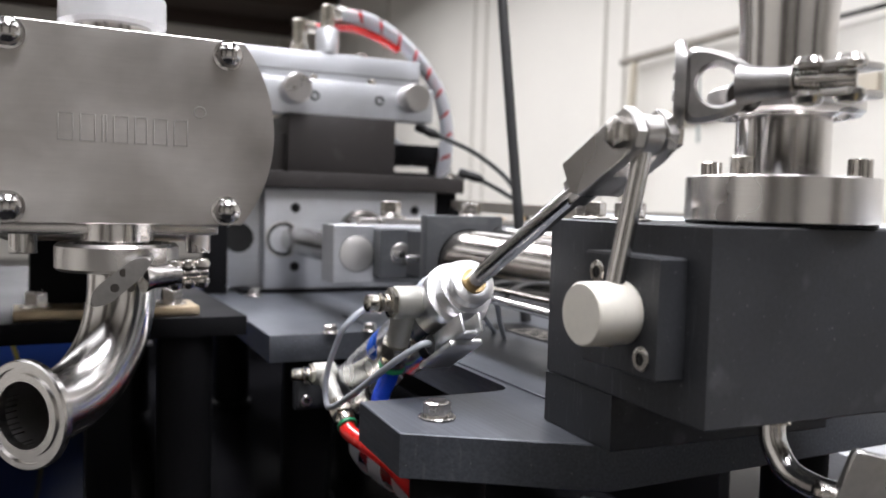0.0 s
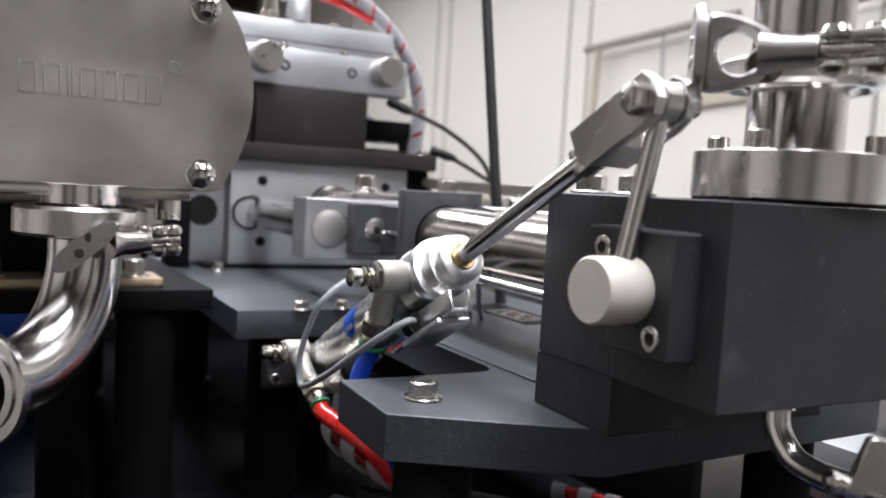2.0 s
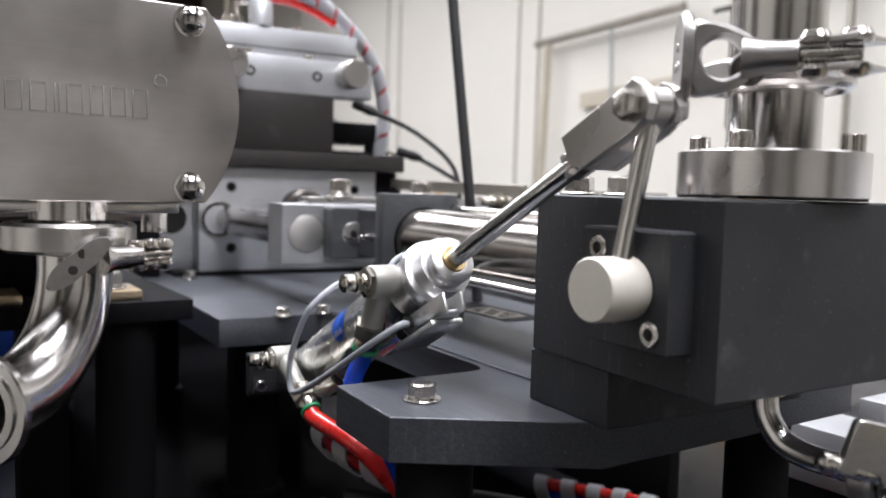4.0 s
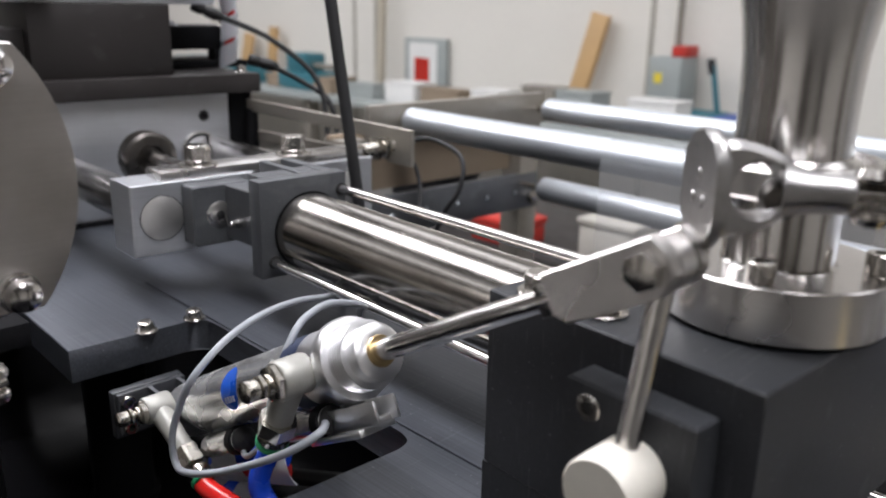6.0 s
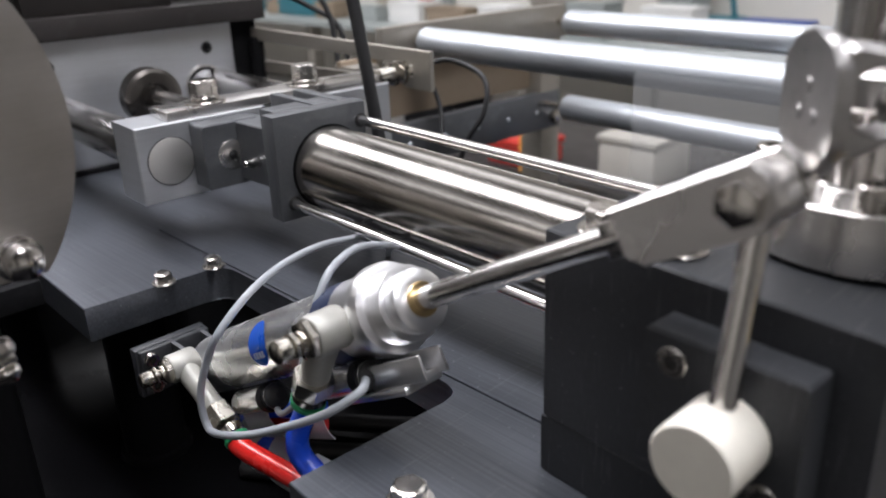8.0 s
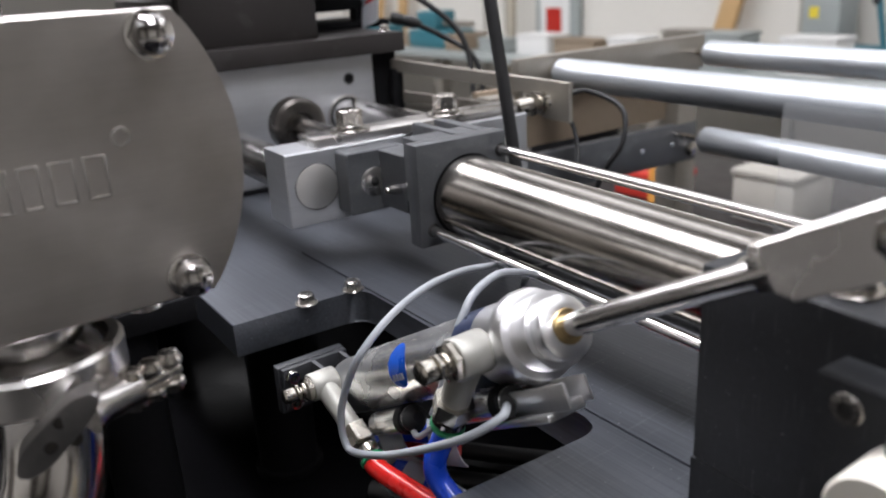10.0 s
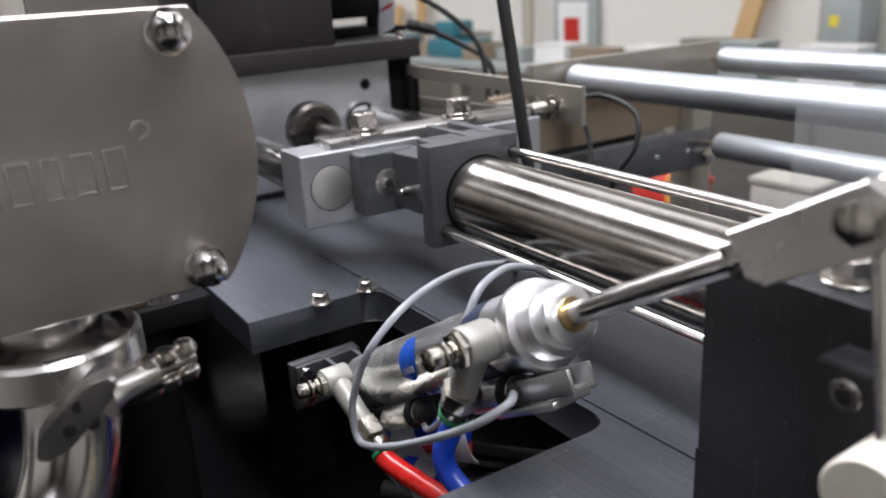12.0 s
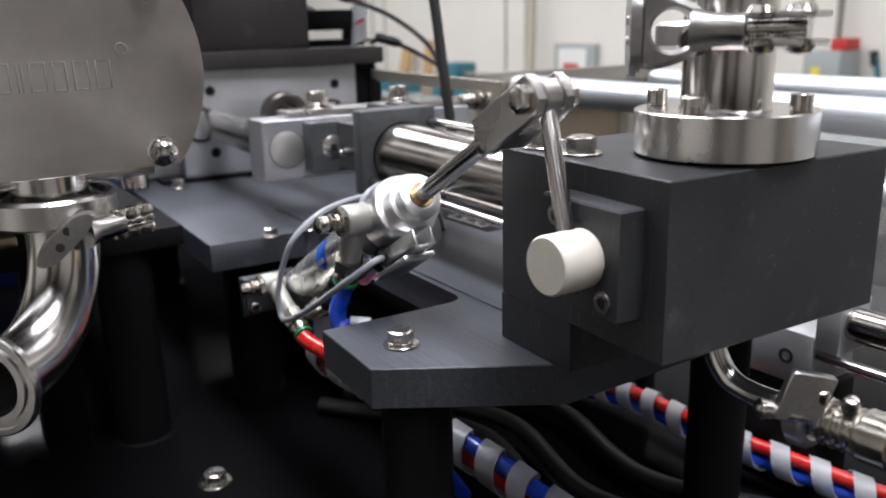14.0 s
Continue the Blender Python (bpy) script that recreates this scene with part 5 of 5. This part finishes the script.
def lower_cylinder():
    c = thing("lower_cylinder", (-0.1, 0.61, 0.70), "second polished barrel with an aluminium end block beyond the valve block", "cylinder")
    part("end_block", box(-0.292, -0.2165, 0.600, 0.66, 0.800, 0.8445, 0.001), ALU, c, "machined aluminium block")
    part("screw_hole", ring((-0.239, 0.600, 0.822), (0, -1, 0), 0.0038, 0.0066, 0.0007, 24, 0.0002), HOLE, c)
    part("foot", box(-0.30, -0.21, 0.604, 0.655, 0.70, 0.7995, 0.001), BLACK, c)
    part("barrel", rod((-0.2160, 0.618, 0.858), (0.25, 0.618, 0.858), 0.0135, 32), BARREL, c, "polished steel barrel")
    part("barrel_block", box(-0.216, -0.196, 0.600, 0.64, 0.835, 0.876, 0.001), ALU, c)
    part("far_block", box(0.25, 0.29, 0.60, 0.66, 0.70, 0.88, 0.001), ALU, c)
    part("tie_rod", rod((-0.2160, 0.606, 0.828), (0.25, 0.606, 0.828), 0.0045, 16), POLISH, c)


lower_cylinder()


# ---- the back of the workshop ----
def workshop():
    b = thing("workbench", (-3.4, 3.6, 0.0), "cluttered grey workbench along the wall", "workbench")
    part("top", box(-6.5, -0.8, 3.2, 3.95, 0.56, 0.60, 0.004), GREY_BOX, b)
    for x in (-6.4, -4.5, -2.7, -0.9):
        part("leg", box(x - 0.04, x + 0.04, 3.25, 3.33, 0, 0.56, 0.004), OLD_FRAME, b)
    e = thing("control_box", (-2.18, 3.85, 0.60), "grey enamelled electrical box with red top and yellow label", "electrical box")
    part("body", box(-2.27, -2.09, 3.78, 3.95, 0.60, 0.93, 0.006), GREY_BOX, e)
    part("cap", box(-2.16, -2.08, 3.80, 3.93, 0.93, 0.985, 0.008), RED_PAINT, e)
    part("label", box(-2.235, -2.19, 3.777, 3.78, 0.80, 0.85, 0.0), YELLOW_PAINT, e)
    part("conduit", rod((-2.2, 3.93, 0.93), (-2.2, 3.93, 3.4), 0.018, 12), OLD_FRAME, e)
    g = thing("toggle_press", (-1.9, 3.8, 0.60), "small green press with upright handle on the workbench", "press")
    part("lever", rod((-1.88, 3.8, 0.66), (-1.93, 3.8, 0.90), 0.014, 12), TEAL_PAINT, g)
    part("grip", rod((-1.93, 3.8, 0.86), (-1.945, 3.8, 0.93), 0.02, 12), RUBBER, g)
    part("body", box(-2.06, -1.84, 3.72, 3.88, 0.60, 0.68, 0.02), TEAL_PAINT, g)
    t = thing("blue_bin", (-1.66, 3.7, 0.60), "blue plastic bin on the workbench", "bin")
    part("body", box(-1.82, -1.54, 3.62, 3.85, 0.60, 0.66, 0.012), BLUE_PAINT, t)
    part("rim", box(-1.84, -1.52, 3.60, 3.87, 0.66, 0.675, 0.005), BLUE_PAINT, t)
    p = thing("notice_frame", (-4.10, 3.97, 0.61), "grey framed notice with a red label on the wall", "notice")
    part("frame", box(-4.30, -3.90, 3.95, 3.99, 0.61, 0.95, 0.006), GREY_BOX, p)
    part("sheet", box(-4.25, -3.98, 3.945, 3.95, 0.64, 0.92, 0.0), WHITE_ENAMEL, p)
    part("red_label", box(-4.19, -4.05, 3.94, 3.945, 0.66, 0.82, 0.0), RED_PAINT, p)
    for x0, wide, tall, lean, yb in ((-2.80, 0.11, 0.545, 14, 3.88), (-5.85, 0.09, 0.38, 4, 3.88), (-6.25, 0.12, 0.32, 12, 3.88)):
        w = thing("wood_plank", (x0, yb, 0.60), "pine plank leaning on the wall", "plank", "leaning planks")
        bm = box(-wide / 2, wide / 2, -0.02, 0.02, 0.012, tall, 0.003)
        bmesh.ops.transform(bm, matrix=Matrix.Translation((x0, yb, 0.60)) @ pose(0, 0, 0, -4, lean, 0), verts=bm.verts)
        part("board", bm, WOOD, w)
    a = thing("pipe_stand", (-4.45, 3.8, 0.0), "thin wooden pole with a pipe arm and hanging rod", "stand")
    part("pole", extrude([(-4.53, 0.0), (-4.47, 0.0), (-4.40, 2.09), (-4.44, 2.09)], 3.86, 3.90, "y"), PALE_WOOD, a)
    part("arm", sweep([(-4.55, 3.88, 2.08), (-4.0, 3.88, 2.10), (-3.4, 3.88, 2.125), (-3.2, 3.88, 2.13)], 0.028, 12), OLD_FRAME, a)
    part("hanging_rod", rod((-3.79, 3.88, 2.10), (-3.77, 3.88, 1.46), 0.012, 8), GREY_BOX, a)
    part("arm_pipe", rod((-3.0, 3.90, 2.07), (-1.2, 3.90, 2.14), 0.014, 8), BLACK, a)
    part("arm_drop", rod((-2.87, 3.90, 2.06), (-2.87, 3.90, 1.40), 0.014, 8), BLACK, a)
    part("wall_rail", extrude([(-4.14, 1.60), (-2.60, 1.67), (-2.60, 1.77), (-4.14, 1.70)], 3.945, 3.985, "y"), PALE_WOOD, a)
    m = thing("teal_vice", (-4.7, 3.4, 0.60), "teal machine vice on the bench", "vice")
    part("base", box(-4.9, -4.45, 3.3, 3.55, 0.60, 0.72, 0.02), TEAL_PAINT, m)
    part("jaw", box(-4.82, -4.6, 3.32, 3.5, 0.72, 0.84, 0.02), TEAL_PAINT, m)
    part("screw", rod((-4.6, 3.4, 0.76), (-4.3, 3.4, 0.76), 0.02, 12), OLD_FRAME, m)
    rnd = random.Random(7)
    for i in range(14):
        x = -6.3 + i * 0.33 + rnd.uniform(-0.08, 0.08)
        if -4.95 < x < -4.4:
            continue
        w, h, d = rnd.uniform(0.08, 0.16), rnd.uniform(0.05, 0.16), rnd.uniform(0.1, 0.25)
        mat = rnd.choice((GREY_BOX, CARD, WHITE_ENAMEL, OLD_FRAME, TEAL_PAINT))
        q = thing("storage_box", (x, 3.4, 0.60), "small box on the workbench", "box", "bench boxes")
        part("body", box(x - w, x + w, 3.4 - d / 2, 3.4 + d / 2, 0.60, 0.60 + h, 0.008), mat, q)
        part("lid", box(x - w - 0.005, x + w + 0.005, 3.395 - d / 2, 3.405 + d / 2, 0.60 + h, 0.615 + h, 0.004), mat, q)
    # machine parts standing behind the roller frame
    c = thing("pallet_stack", (-1.6, 2.0, 0.0), "brown crate with wooden posts behind the rollers", "crate")
    part("crate", box(-2.2, -1.05, 1.75, 2.5, 0.0, 0.48, 0.01), BROWNISH, c)
    for x in (-2.15, -1.41):
        part("post", box(x - 0.022, x + 0.022, 1.70, 1.745, 0.0, 0.605, 0.004), ORANGE, c)
    for k in range(4):
        part("slat", box(-2.2, -1.05, 1.735, 1.748, 0.04 + 0.11 * k, 0.12 + 0.11 * k, 0.003), CARD, c)
    r = thing("red_toolbox", (-1.54, 1.85, 0.48), "faded red toolbox on a brown crate", "toolbox")
    part("body", box(-1.63, -1.455, 1.79, 1.93, 0.48, 0.535, 0.01), RED_PAINT, r)
    part("lid", box(-1.635, -1.45, 1.785, 1.935, 0.535, 0.558, 0.008), RED_PAINT, r)
    for x, y, w, h, mat, words in ((-1.95, 1.95, 0.12, 0.12, BLACK, "black tool case"), (-1.17, 1.90, 0.085, 0.115, CARTON, "pale carton"),
                                   (-0.75, 2.3, 0.2, 0.5, BLACK, "black cabinet"), (-0.35, 2.5, 0.14, 0.62, WHITE_ENAMEL, "white carton"), (0.1, 2.35, 0.2, 0.45, BLUE_PAINT, "blue parts bin")):
        z0 = 0.48 if x < -1.0 else 0.0
        q = thing("storage_box", (x, y, z0), words + " behind the roller frame", "box")
        part("body", box(x - w, x + w, y - 0.09, y + 0.09, z0, z0 + h, 0.01), mat, q)
        part("lid", box(x - w - 0.004, x + w + 0.004, y - 0.094, y + 0.094, z0 + h, z0 + h + 0.018, 0.005), mat, q)
    d = thing("blue_crate", (-1.3, -0.1, 0.70), "blue plastic crate on the base plate behind the posts", "crate")
    part("body", box(-1.48, -1.30, -0.1, 0.22, 0.7005, 0.86, 0.006), BLUE_PAINT, d)
    y = thing("yellow_wire", (-1.2, 0.03, 0.70), "thin yellow wire under the pump table", "wire")
    part("wire", sweep([(-1.24, -0.02, 0.892), (-1.2, 0.0, 0.86), (-1.15, 0.03, 0.82), (-1.1, 0.05, 0.76), (-1.08, 0.07, 0.703)], 0.003, 8), YELLOW_PAINT, y)


workshop()


# ---- motion: the lever swings once every two seconds, the carriage follows ----
CYCLE = 2.030
SWING = [(-0.12, 0.0), (-0.04, 0.09), (0.0, 0.16), (0.10, 0.41), (0.20, 0.71), (0.27, 0.93), (0.32, 1.0), (0.56, 1.0), (0.62, 0.94), (0.70, 0.72), (0.80, 0.43), (0.89, 0.13), (0.95, 0.04), (1.05, 0.02), (1.5, 0.01), (1.88, 0.0)]
SLIDE = [(0.41, 0.0), (0.50, 0.72), (0.56, 0.93), (0.64, 1.0), (1.0, 1.0), (1.10, 0.85), (1.25, 0.48), (1.38, 0.12), (1.46, 0.0)]


def cycle_rows(shape):
    rows = [(0.0, None)]
    for n in range(-1, 8):
        start = 1.0 + CYCLE * n
        rows += [(start + dt, v) for dt, v in shape]
    inside = [r for r in rows if r[1] is not None and 0.0 < r[0] < 14.0]

    def value(t):
        known = [r for r in rows if r[1] is not None]
        known.sort()
        for (a, u), (b, w) in zip(known, known[1:]):
            if a <= t <= b:
                return u + (w - u) * (t - a) / max(1e-6, b - a)
        return known[-1][1]
    return [(0.0, value(0.0))] + inside + [(14.0, value(14.0))]


def motions():
    swing_rows = cycle_rows(SWING)
    slide_rows = cycle_rows(SLIDE)
    walk(LEVER, [(t, pose(*SHAFT, 0, -(OUT_ANGLE + (IN_ANGLE - OUT_ANGLE) * u), 0)) for t, u in swing_rows])
    walk(CYLINDER, [(t, pose(*PIVOT, 0, -swing(u)[0], 0)) for t, u in swing_rows])
    walk(ROD, [(t, pose(swing(u)[1], 0, 0)) for t, u in swing_rows])
    walk(CARRIAGE, [(t, pose(-0.682 + 0.034 * u * math.cos(radians(SKEW)), 0.356 + 0.034 * u * math.sin(radians(SKEW)), 0.972, 0, 0, SKEW)) for t, u in slide_rows])


motions()
